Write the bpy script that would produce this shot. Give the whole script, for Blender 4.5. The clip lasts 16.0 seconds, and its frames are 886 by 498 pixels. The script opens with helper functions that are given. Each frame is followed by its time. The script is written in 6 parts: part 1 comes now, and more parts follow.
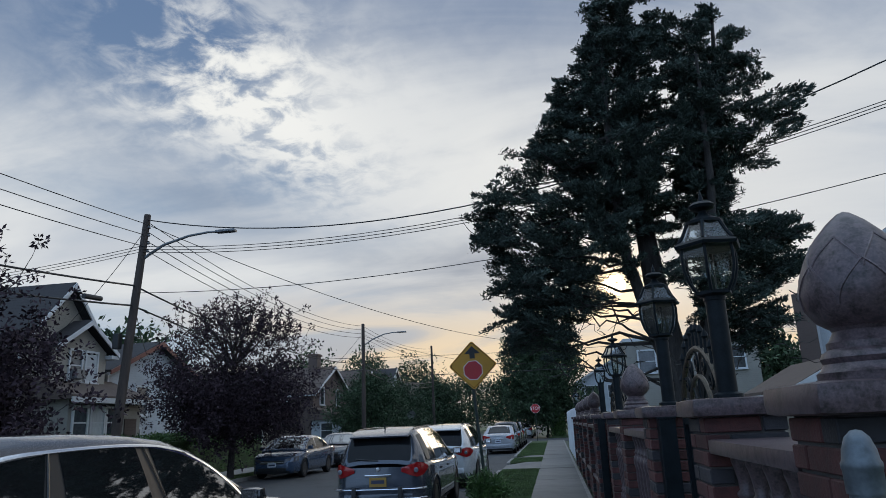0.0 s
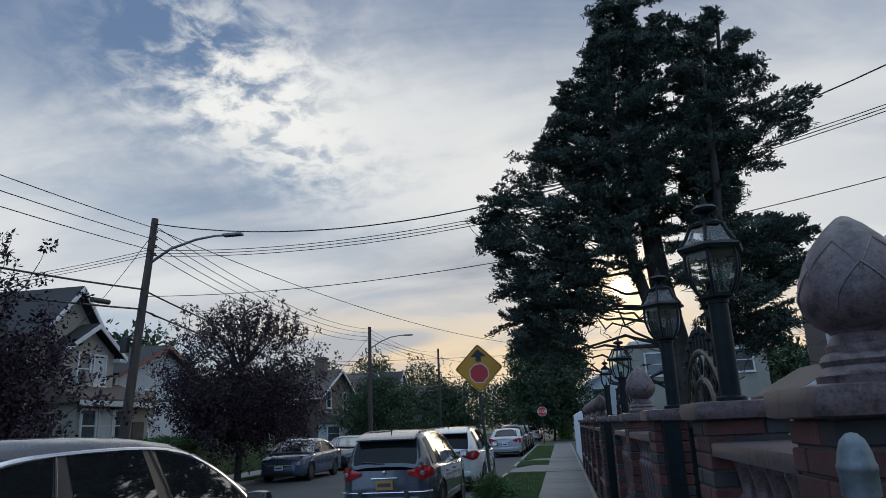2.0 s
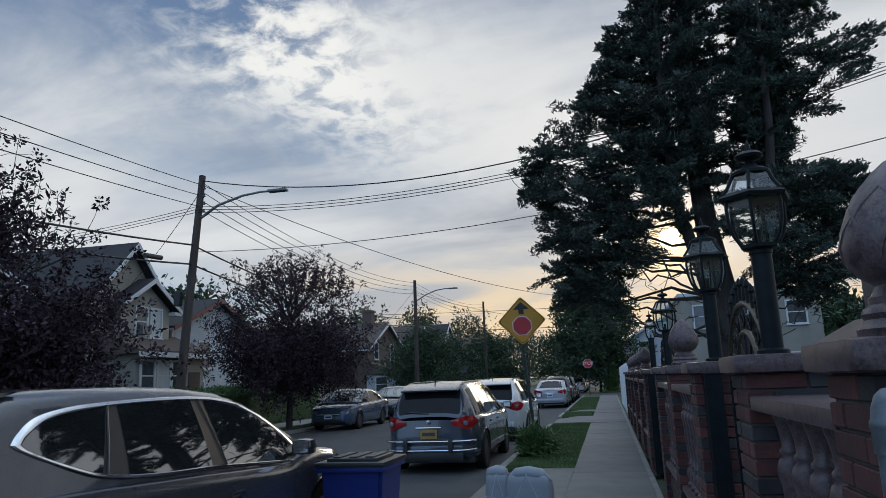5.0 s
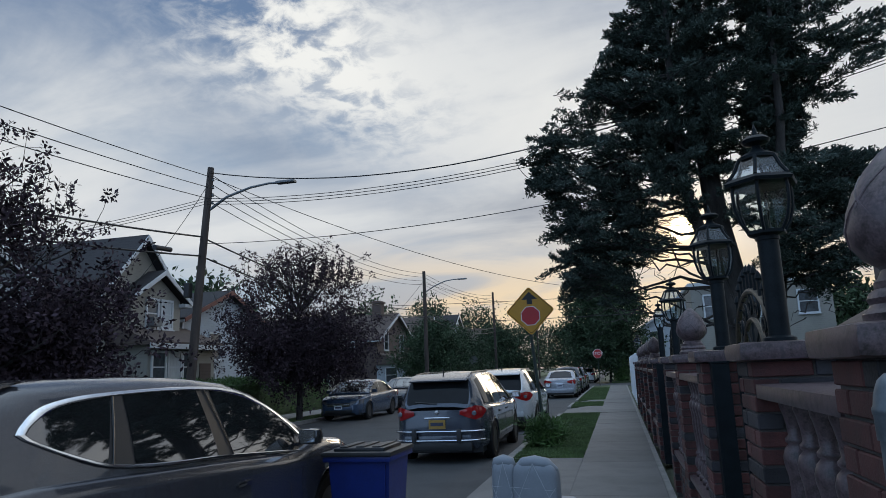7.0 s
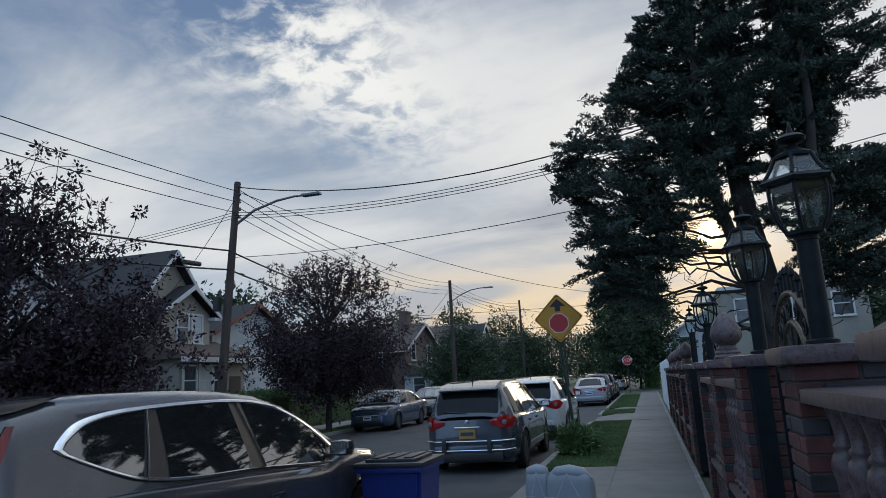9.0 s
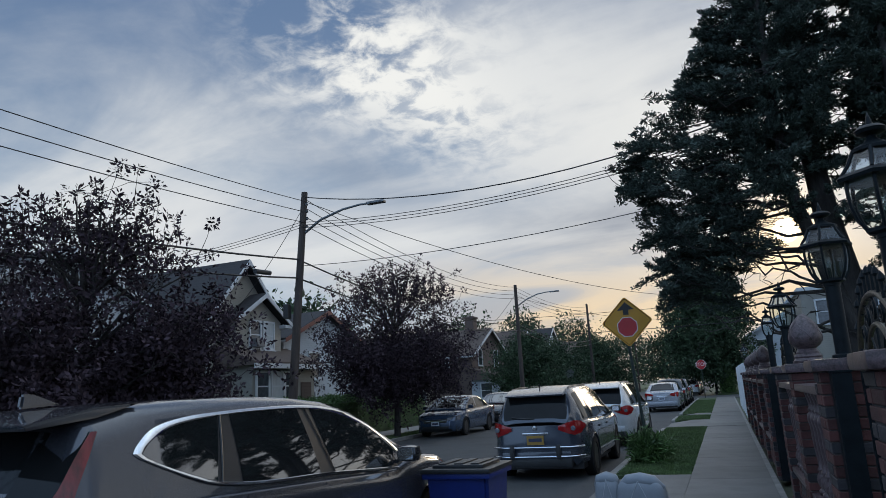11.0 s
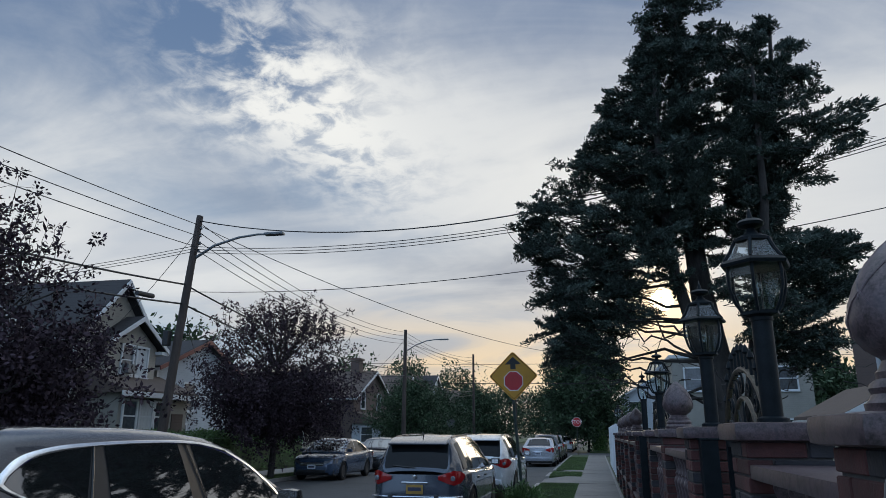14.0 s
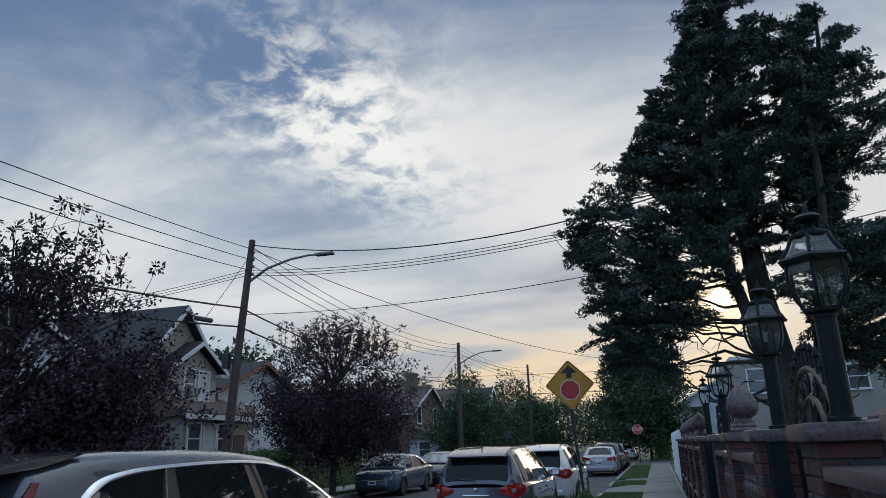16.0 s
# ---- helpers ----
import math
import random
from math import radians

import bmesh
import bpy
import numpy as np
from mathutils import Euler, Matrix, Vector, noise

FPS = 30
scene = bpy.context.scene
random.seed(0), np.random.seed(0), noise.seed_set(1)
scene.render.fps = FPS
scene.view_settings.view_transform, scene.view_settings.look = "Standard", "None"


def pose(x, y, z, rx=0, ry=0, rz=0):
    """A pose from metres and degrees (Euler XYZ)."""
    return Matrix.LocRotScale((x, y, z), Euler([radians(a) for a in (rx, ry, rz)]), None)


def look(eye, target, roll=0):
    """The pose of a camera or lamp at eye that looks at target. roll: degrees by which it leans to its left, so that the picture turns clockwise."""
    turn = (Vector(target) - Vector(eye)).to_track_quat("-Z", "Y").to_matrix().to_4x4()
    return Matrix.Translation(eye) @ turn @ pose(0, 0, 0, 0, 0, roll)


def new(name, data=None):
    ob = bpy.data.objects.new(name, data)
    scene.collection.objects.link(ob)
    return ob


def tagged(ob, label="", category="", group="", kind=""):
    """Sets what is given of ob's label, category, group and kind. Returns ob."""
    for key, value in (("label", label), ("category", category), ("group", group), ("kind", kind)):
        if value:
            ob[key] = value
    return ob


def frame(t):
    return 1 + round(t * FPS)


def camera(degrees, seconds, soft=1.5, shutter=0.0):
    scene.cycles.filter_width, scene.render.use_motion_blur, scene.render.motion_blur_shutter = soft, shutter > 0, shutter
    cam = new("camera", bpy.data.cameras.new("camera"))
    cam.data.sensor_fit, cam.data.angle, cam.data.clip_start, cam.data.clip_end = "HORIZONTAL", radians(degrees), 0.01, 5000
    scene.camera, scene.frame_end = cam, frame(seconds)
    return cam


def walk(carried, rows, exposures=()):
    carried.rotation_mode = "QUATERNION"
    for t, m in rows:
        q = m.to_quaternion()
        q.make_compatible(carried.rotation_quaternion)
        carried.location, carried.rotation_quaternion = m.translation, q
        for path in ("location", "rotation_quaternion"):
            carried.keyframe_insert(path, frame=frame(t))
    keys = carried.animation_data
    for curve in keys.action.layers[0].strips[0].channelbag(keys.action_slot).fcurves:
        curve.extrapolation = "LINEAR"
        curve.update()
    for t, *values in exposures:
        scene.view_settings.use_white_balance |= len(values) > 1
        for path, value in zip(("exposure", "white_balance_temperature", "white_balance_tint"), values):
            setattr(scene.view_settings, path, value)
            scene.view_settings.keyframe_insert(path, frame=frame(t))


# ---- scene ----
cam = camera(65.8, 16.0, soft=0.85)
PATH = [
    (0, (0.002, -0.004, 1.528), (-0.279, 1.913, 2.024), -2.5),
    (0.5, (0.005, -0.007, 1.528), (-0.271, 1.909, 2.033), -2.4),
    (1, (0.009, -0.011, 1.525), (-0.272, 1.901, 2.041), -2.4),
    (1.5, (0.006, -0.023, 1.523), (-0.287, 1.887, 2.039), -2.4),
    (2, (0.02, -0.023, 1.527), (-0.279, 1.889, 2.032), -2.5),
    (2.5, (0.019, -0.03, 1.522), (-0.297, 1.884, 2.008), -2.5),
    (3, (0.024, -0.022, 1.519), (-0.308, 1.894, 1.985), -2.3),
    (3.5, (0.021, -0.048, 1.515), (-0.314, 1.871, 1.964), -2.1),
    (4, (0.034, -0.029, 1.516), (-0.315, 1.894, 1.939), -2.3),
    (4.5, (0.061, 0.009, 1.524), (-0.333, 1.932, 1.908), -2.6),
    (5, (0.077, 0.032, 1.528), (-0.362, 1.946, 1.906), -2.2),
    (7.5, (0.106, 0.09, 1.517), (-0.374, 2.0, 1.868), -2.7),
    (8, (0.103, 0.11, 1.523), (-0.382, 2.017, 1.879), -3.7),
    (8.5, (0.1, 0.113, 1.527), (-0.394, 2.015, 1.896), -3.7),
    (9, (0.075, 0.093, 1.518), (-0.461, 1.982, 1.901), -3.2),
    (9.5, (0.044, 0.09, 1.52), (-0.597, 1.943, 1.914), -4.6),
    (9.7, (0.037, 0.086, 1.52), (-0.646, 1.924, 1.913), -5.1),
    (11.8, (0.117, 0.121, 1.527), (-0.557, 1.957, 1.946), -1.9),
    (12, (0.111, 0.118, 1.531), (-0.516, 1.97, 1.949), -1.9),
    (12.5, (0.097, 0.093, 1.532), (-0.444, 1.972, 1.95), -1.7),
    (13, (0.078, 0.049, 1.538), (-0.412, 1.936, 1.985), -0.9),
    (13.5, (0.048, 0.027, 1.541), (-0.391, 1.915, 2.035), 0.1),
    (14, (0.029, 0.002, 1.537), (-0.38, 1.889, 2.058), 0.2),
    (14.5, (0.03, -0.011, 1.539), (-0.376, 1.873, 2.072), -0.0),
    (15, (0.024, -0.019, 1.532), (-0.413, 1.857, 2.07), -0.4),
    (15.5, (0.024, -0.041, 1.533), (-0.466, 1.82, 2.078), -1.1),
    (16, (0.025, -0.035, 1.533), (-0.516, 1.808, 2.09), -1.7),
]
walk(cam, [(t, look(eye, target, roll)) for t, eye, target, roll in PATH])

# ---- world, sun and exposure ----
SUN_DIR = Vector((0.0989, 0.9786, 0.1806)).normalized()
world = bpy.data.worlds.new("evening_sky")
scene.world = world
world.use_nodes = True


class Graph:
    """Short hand for building node trees."""

    def __init__(self, tree):
        self.tree = tree
        tree.nodes.clear()

    def node(self, kind):
        return self.tree.nodes.new(kind)

    def put(self, socket, value):
        if hasattr(value, "is_linked"):
            self.tree.links.new(value, socket)
        elif value is not None:
            socket.default_value = value

    def math(self, op, a, b=None, c=None, clamp=False):
        n = self.node("ShaderNodeMath")
        n.operation, n.use_clamp = op, clamp
        for s, v in zip(n.inputs, (a, b, c)):
            self.put(s, v)
        return n.outputs[0]

    def vec(self, op, a, b=None, out=0):
        n = self.node("ShaderNodeVectorMath")
        n.operation = op
        self.put(n.inputs[0], a)
        if b is not None:
            self.put(n.inputs[1], b)
        return n.outputs[out]

    def mix(self, f, a, b, mode="MIX"):
        n = self.node("ShaderNodeMix")
        n.data_type, n.blend_type = "RGBA", mode
        self.put(n.inputs[0], f)
        self.put(n.inputs[6], a)
        self.put(n.inputs[7], b)
        return n.outputs[2]

    def noise(self, vector, scale, detail=4.0, rough=0.5, distort=0.0):
        n = self.node("ShaderNodeTexNoise")
        self.put(n.inputs["Vector"], vector)
        n.inputs["Scale"].default_value = scale
        n.inputs["Detail"].default_value = detail
        n.inputs["Roughness"].default_value = rough
        n.inputs["Distortion"].default_value = distort
        return n.outputs["Fac"]

    def span(self, v, lo, hi, a=0.0, b=1.0, smooth=True):
        n = self.node("ShaderNodeMapRange")
        n.interpolation_type = "SMOOTHSTEP" if smooth else "LINEAR"
        self.put(n.inputs[0], v)
        for i, x in enumerate((lo, hi, a, b)):
            n.inputs[i + 1].default_value = x
        return n.outputs[0]


def rgb(r, g, b):
    return (r, g, b, 1.0)


def build_sky():
    g = Graph(world.node_tree)
    d = g.node("ShaderNodeTexCoord").outputs["Generated"]
    sep = g.node("ShaderNodeSeparateXYZ")
    g.put(sep.inputs[0], d)
    dx, dy, dz = sep.outputs
    up = g.math("MAXIMUM", dz, 0.0)
    # clouds lie on a flat layer overhead, so that they flatten towards the horizon
    over = g.math("ADD", up, 0.22)
    comb = g.node("ShaderNodeCombineXYZ")
    g.put(comb.inputs[0], g.math("DIVIDE", dx, over))
    g.put(comb.inputs[1], g.math("DIVIDE", dy, over))
    lay = comb.outputs[0]
    turn = g.node("ShaderNodeMapping")
    g.put(turn.inputs[0], lay)
    turn.inputs["Rotation"].default_value = (0, 0, radians(28))
    turn.inputs["Scale"].default_value = (0.5, 1.25, 1)
    turn.inputs["Location"].default_value = (3.1, 1.7, 0)
    lay2 = turn.outputs[0]
    broad = g.noise(lay2, 0.8, 3.0, 0.5, 0.5)
    mid = g.noise(lay2, 1.7, 7.0, 0.55, 0.9)
    fine = g.noise(lay, 13.0, 9.0, 0.60, 0.35)
    # where the cloud sheets lie: tangent of the azimuth, and height
    az = g.math("DIVIDE", dx, g.math("MAXIMUM", dy, 0.05))

    def bank(a0, z0, wide, tall, slope=0.0):
        """A soft bank of cloud round one direction, leaning by a slope."""
        p = g.math("SUBTRACT", az, a0)
        q = g.math("SUBTRACT", g.math("SUBTRACT", dz, z0), g.math("MULTIPLY", p, slope))
        e = g.math("ADD", g.math("POWER", g.math("ABSOLUTE", g.math("DIVIDE", p, wide)), 2.0),
                   g.math("POWER", g.math("ABSOLUTE", g.math("DIVIDE", q, tall)), 2.0))
        return g.math("POWER", 2.718, g.math("MULTIPLY", e, -1.0))

    veil = bank(-0.08, 0.37, 0.46, 0.12, -0.22)
    curds = bank(-0.55, 0.485, 0.24, 0.10, -0.15)
    curds2 = bank(-0.40, 0.40, 0.17, 0.07, -0.35)
    tuft = g.math("ADD", curds, g.math("MULTIPLY", curds2, 0.75))
    cover = g.math("ADD", 0.36, g.math("MULTIPLY", veil, 0.46))
    cover = g.math("ADD", cover, g.math("MULTIPLY", bank(-0.75, 0.22, 0.5, 0.07, -0.05), 0.50))
    cover = g.math("ADD", cover, g.span(az, -0.05, 0.45, 0.0, 0.30))
    cover = g.math("ADD", cover, g.math("MULTIPLY", g.math("SUBTRACT", mid, 0.5), 1.15))
    cover = g.math("ADD", cover, g.math("MULTIPLY", g.math("SUBTRACT", broad, 0.5), 0.7))
    cover = g.math("ADD", cover, g.math("MULTIPLY", tuft, g.span(fine, 0.34, 0.68, -0.20, 0.34)))
    cover = g.math("ADD", cover, g.math("MULTIPLY", g.math("SUBTRACT", fine, 0.5), 0.16))
    clearing = g.math("MULTIPLY", g.span(az, -0.2, -0.75), g.span(dz, 0.33, 0.52))
    cover = g.math("SUBTRACT", cover, g.math("MULTIPLY", clearing, 0.24))
    sheet = g.span(cover, 0.12, 0.88)
    sky = g.node("ShaderNodeTexSky")
    sky.sky_type, sky.sun_disc = "NISHITA", False
    sky.sun_elevation, sky.sun_rotation = radians(10.4), radians(5.8)
    blue = g.mix(0.2, g.mix(g.span(dz, 0.12, 0.55), rgb(0.37, 0.50, 0.66), rgb(0.145, 0.235, 0.410)),
                 g.vec("MULTIPLY", sky.outputs[0], (0.05, 0.05, 0.05)))
    lumps = g.noise(lay2, 1.1, 6.0, 0.52, 0.9)
    tone = g.math("ADD", g.math("MULTIPLY", g.span(lumps, 0.34, 0.62), 0.55), g.math("MULTIPLY", g.math("ADD", veil, tuft), 0.55), clamp=True)
    white = g.mix(tone, rgb(0.56, 0.60, 0.655), rgb(0.88, 0.885, 0.86))
    col = g.mix(sheet, blue, white)
    # a greyer bank low down
    grey = g.math("MULTIPLY", g.math("ADD", bank(-0.06, 0.215, 0.22, 0.045, -0.05), g.math("MULTIPLY", bank(-0.5, 0.30, 0.25, 0.04, -0.3), 0.35)), g.span(mid, 0.34, 0.62, 1.0, 0.45))
    col = g.mix(g.math("MULTIPLY", grey, 0.9, clamp=True), col, rgb(0.255, 0.295, 0.375))
    # warm light low down near the sun
    dot = g.vec("DOT_PRODUCT", d, tuple(SUN_DIR), out=1)
    low = g.math("MULTIPLY", g.span(dz, 0.22, 0.08), g.span(dot, 0.72, 0.96))
    warm = g.mix(g.span(mid, 0.36, 0.56), rgb(0.48, 0.46, 0.46), rgb(0.93, 0.70, 0.42))
    col = g.mix(g.math("MULTIPLY", low, 0.85), col, warm)
    far = g.math("MULTIPLY", g.span(dz, 0.08, 0.0), 0.5)
    col = g.mix(far, col, rgb(0.58, 0.53, 0.50))
    # bright thin cloud overhead, out of view, raised to lift the ambient light
    col = g.mix(g.math("MULTIPLY", g.span(dz, 0.60, 0.85), 0.9), col, g.mix(g.span(mid, 0.35, 0.65), rgb(0.64, 0.90, 1.24), rgb(1.16, 1.38, 1.62)))
    # sky opposite the setting sun is blue, brightened to fill the shaded sides
    col = g.mix(g.span(dy, 0.15, -0.55), col, g.mix(0.25, rgb(0.52, 0.80, 1.24), col))
    # veiled sun and the haze round it
    halo = g.math("POWER", g.math("MAXIMUM", dot, 0.0), 700.0)
    glow = g.math("POWER", g.math("MAXIMUM", dot, 0.0), 22.0)
    disc = g.span(dot, 0.99986, 0.99995)
    col = g.mix(g.math("MULTIPLY", glow, 0.15), col, rgb(0.90, 0.80, 0.66))
    add = g.mix(1.0, col, g.vec("MULTIPLY", rgb3(0.9, 0.55, 0.15, g, halo), (1, 1, 1)), "ADD")
    add = g.mix(1.0, add, rgb3(9.0, 7.0, 4.0, g, disc), "ADD")
    # dim ground half
    add = g.mix(g.span(dz, 0.0, -0.06), add, rgb(0.06, 0.06, 0.06))
    bg = g.node("ShaderNodeBackground")
    g.put(bg.inputs[0], add)
    bg.inputs[1].default_value = 1.0
    out = g.node("ShaderNodeOutputWorld")
    g.put(out.inputs[0], bg.outputs[0])


def rgb3(r, g_, b, g, f):
    c = g.node("ShaderNodeCombineXYZ")
    for s, v in zip(c.inputs, (r, g_, b)):
        g.put(s, g.math("MULTIPLY", f, v))
    return c.outputs[0]


build_sky()
sun = new("sun", bpy.data.lights.new("sun", "SUN"))
sun.data.energy, sun.data.angle, sun.data.color = 0.22, radians(12), (1.0, 0.82, 0.6)
sun.matrix_world = look(tuple(SUN_DIR * 60), (0, 0, 0))
scene.view_settings.exposure = 0.0

# ---- materials ----


def mat(name, color, rough=0.7, metal=0.0, vary=0.15, scale=6.0, fine=60.0, bump=0.15, spec=0.5, coat=0.0, tint=None,
        per_object=0.0, per_island=0.0, trans=0.0, stretch=(1, 1, 1), ior=1.5):
    """A procedural surface: two scales of noise on colour and roughness, with fine relief."""
    m = bpy.data.materials.new(name)
    m.use_nodes = True
    g = Graph(m.node_tree)
    co = g.node("ShaderNodeTexCoord").outputs["Object"]
    mp = g.node("ShaderNodeMapping")
    g.put(mp.inputs[0], co)
    mp.inputs["Scale"].default_value = stretch
    co = mp.outputs[0]
    if per_object:
        info = g.node("ShaderNodeObjectInfo")
        rnd = info.outputs["Random"]
    elif per_island:
        rnd = g.node("ShaderNodeNewGeometry").outputs["Random Per Island"]
    else:
        rnd = None
    big = g.noise(co, scale, 4.0, 0.55)
    small = g.noise(co, fine, 5.0, 0.6)
    dark = tuple(c * (1 - 1.6 * vary) for c in color)
    light = tuple(min(1, c * (1 + 1.4 * vary)) for c in color)
    f = g.math("ADD", g.math("MULTIPLY", big, 0.6), g.math("MULTIPLY", small, 0.4))
    col = g.mix(g.span(f, 0.3, 0.7), rgb(*dark), rgb(*light))
    if tint:
        col = g.mix(g.span(big, 0.52, 0.7), col, rgb(*tint))
    if rnd is not None:
        k = per_object or per_island
        col = g.mix(1.0, col, rgb3(1, 1, 1, g, g.span(rnd, 0, 1, 1 - k, 1 + k, False)), "MULTIPLY")
    b = g.node("ShaderNodeBsdfPrincipled")
    g.put(b.inputs["Base Color"], col)
    g.put(b.inputs["Roughness"], g.span(small, 0.2, 0.8, max(0.01, rough - min(0.08, rough * 0.3)), min(1, rough + min(0.08, rough * 0.3))))
    b.inputs["Metallic"].default_value = metal
    b.inputs["IOR"].default_value = ior
    b.inputs["Specular IOR Level"].default_value = spec
    b.inputs["Coat Weight"].default_value = coat
    b.inputs["Coat Roughness"].default_value = 0.04
    b.inputs["Transmission Weight"].default_value = trans
    if bump:
        bp = g.node("ShaderNodeBump")
        bp.inputs["Strength"].default_value = bump
        bp.inputs["Distance"].default_value = 0.01
        g.put(bp.inputs["Height"], small)
        g.put(b.inputs["Normal"], bp.outputs[0])
    out = g.node("ShaderNodeOutputMaterial")
    g.put(out.inputs[0], b.outputs[0])
    return m


def glass_mat(name, tint=(0.9, 0.95, 0.95)):
    m = bpy.data.materials.new(name)
    m.use_nodes = True
    g = Graph(m.node_tree)
    gl = g.node("ShaderNodeBsdfGlossy")
    gl.inputs["Roughness"].default_value = 0.03
    tr = g.node("ShaderNodeBsdfTransparent")
    tr.inputs[0].default_value = rgb(*tint)
    fr = g.node("ShaderNodeLayerWeight")
    fr.inputs[0].default_value = 0.5
    gloss = g.math("ADD", 0.08, g.math("MULTIPLY", g.math("POWER", fr.outputs["Facing"], 4.0), 0.6))
    mx = g.node("ShaderNodeMixShader")
    g.put(mx.inputs[0], gloss)
    g.put(mx.inputs[1], tr.outputs[0])
    g.put(mx.inputs[2], gl.outputs[0])
    out = g.node("ShaderNodeOutputMaterial")
    g.put(out.inputs[0], mx.outputs[0])
    return m


ASPHALT = mat("asphalt", (0.052, 0.053, 0.055), 0.85, vary=0.22, scale=0.7, fine=90, bump=0.5, tint=(0.040, 0.041, 0.043))
CONCRETE = mat("concrete", (0.165, 0.155, 0.145), 0.85, vary=0.16, scale=1.3, fine=45, bump=0.3, tint=(0.135, 0.128, 0.12), per_object=0.12)
KERB = mat("kerb_concrete", (0.25, 0.24, 0.225), 0.85, vary=0.18, scale=3, fine=50, bump=0.3)
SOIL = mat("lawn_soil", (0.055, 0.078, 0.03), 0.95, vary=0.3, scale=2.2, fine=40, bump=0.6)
GRASS = mat("grass_blades", (0.085, 0.135, 0.042), 0.6, vary=0.25, scale=1.5, fine=12, bump=0.0, per_island=0.45)
EARTH = mat("far_ground", (0.07, 0.08, 0.05), 0.95, vary=0.25, scale=0.3, fine=6, bump=0.3)
BRICK = mat("red_brick", (0.078, 0.026, 0.024), 0.8, vary=0.25, scale=9, fine=90, bump=0.35, per_object=0.35)
BRICK_DARK = mat("dark_brick", (0.026, 0.024, 0.029), 0.7, vary=0.25, scale=9, fine=90, bump=0.3, per_object=0.4)
MORTAR = mat("mortar", (0.085, 0.078, 0.076), 0.9, vary=0.15, scale=8, fine=120, bump=0.4)
GRANITE = mat("mauve_granite", (0.092, 0.064, 0.069), 0.38, vary=0.5, scale=26, fine=140, bump=0.05, tint=(0.060, 0.046, 0.052))
BLACK_METAL = mat("black_metal", (0.011, 0.015, 0.018), 0.42, spec=0.10, vary=0.2, scale=12, fine=120, bump=0.05)
IRON_GOLD = mat("gilded_iron", (0.075, 0.062, 0.045), 0.4, metal=0.5, vary=0.35, scale=40, fine=200, bump=0.1)
GLASS = glass_mat("clear_glass")
ROOF_GLASS = glass_mat("smoky_glass", (0.62, 0.70, 0.78))
GALV = mat("galvanised_steel", (0.13, 0.155, 0.175), 0.5, metal=0.55, vary=0.22, scale=14, fine=70, bump=0.08)
WOOD_POLE = mat("weathered_pole_wood", (0.055, 0.042, 0.036), 0.9, vary=0.3, scale=5, fine=50, bump=0.5, stretch=(1, 1, 0.12))
CABLE = mat("cable_rubber", (0.012, 0.012, 0.013), 0.6, vary=0.1, bump=0)
STEEL = mat("grey_steel", (0.16, 0.17, 0.18), 0.5, metal=0.4, vary=0.15, scale=8, fine=50, bump=0.05)
BARK = mat("bark", (0.036, 0.032, 0.030), 0.95, vary=0.35, scale=6, fine=40, bump=0.8, stretch=(1, 1, 0.25))
CEDAR = mat("cedar_foliage", (0.050, 0.070, 0.060), 0.8, spec=0.25, vary=0.3, scale=1.2, fine=9, bump=0, per_island=0.45)
PURPLE = mat("plum_leaves", (0.046, 0.032, 0.040), 0.8, spec=0.12, vary=0.3, scale=1.2, fine=9, bump=0, per_island=0.5)
GREEN = mat("green_leaves", (0.042, 0.070, 0.036), 0.65, spec=0.25, vary=0.3, scale=1.0, fine=9, bump=0, per_island=0.45)
HEDGE = mat("hedge_leaves", (0.06, 0.12, 0.03), 0.6, vary=0.3, scale=2.0, fine=9, bump=0, per_island=0.45)
RUBBER = mat("tyre_rubber", (0.014, 0.014, 0.015), 0.85, spec=0.2, vary=0.2, scale=20, fine=90, bump=0.2)
ALLOY = mat("alloy", (0.42, 0.43, 0.45), 0.3, metal=0.8, vary=0.1, scale=10, fine=60, bump=0)
CHROME = mat("chrome", (0.75, 0.76, 0.78), 0.14, metal=1.0, vary=0.05, scale=10, fine=60, bump=0)
CAR_GLASS = mat("tinted_car_glass", (0.012, 0.013, 0.014), 0.03, vary=0.1, scale=2, fine=8, bump=0, ior=2.7)
REAR_GLASS = mat("dark_privacy_glass", (0.010, 0.011, 0.012), 0.05, vary=0.1, scale=2, fine=8, bump=0, ior=1.28)
DARK_TRIM = mat("black_plastic_trim", (0.018, 0.019, 0.021), 0.4, vary=0.15, scale=15, fine=150, bump=0.12)
TAIL_RED = mat("red_tail_lens", (0.30, 0.010, 0.012), 0.12, vary=0.15, scale=20, fine=60, bump=0, coat=0.6)
LENS = mat("clear_lamp_lens", (0.16, 0.17, 0.19), 0.1, metal=0.3, vary=0.2, scale=25, fine=60, bump=0)


def paint(name, color):
    return mat(name, color, 0.25, metal=0.3, vary=0.05, scale=1.5, fine=300, bump=0.0, coat=1.0)


# ---- mesh helpers ----


def mesh_object(name, bm, material, smooth=False, angle=None):
    me = bpy.data.meshes.new(name)
    bm.normal_update()
    bm.to_mesh(me)
    bm.free()
    me.materials.append(material)
    if smooth:
        me.polygons.foreach_set("use_smooth", [True] * len(me.polygons))
        if angle:
            me.set_sharp_from_angle(angle=radians(angle))
    return new(name, me)


def part(name, bm, material, parent, label="", smooth=False, angle=35):
    """Links a bmesh as one mesh object under a thing or part."""
    ob = mesh_object(name, bm, material, smooth, angle)
    ob.parent = parent
    if label:
        ob["label"] = label
    return ob


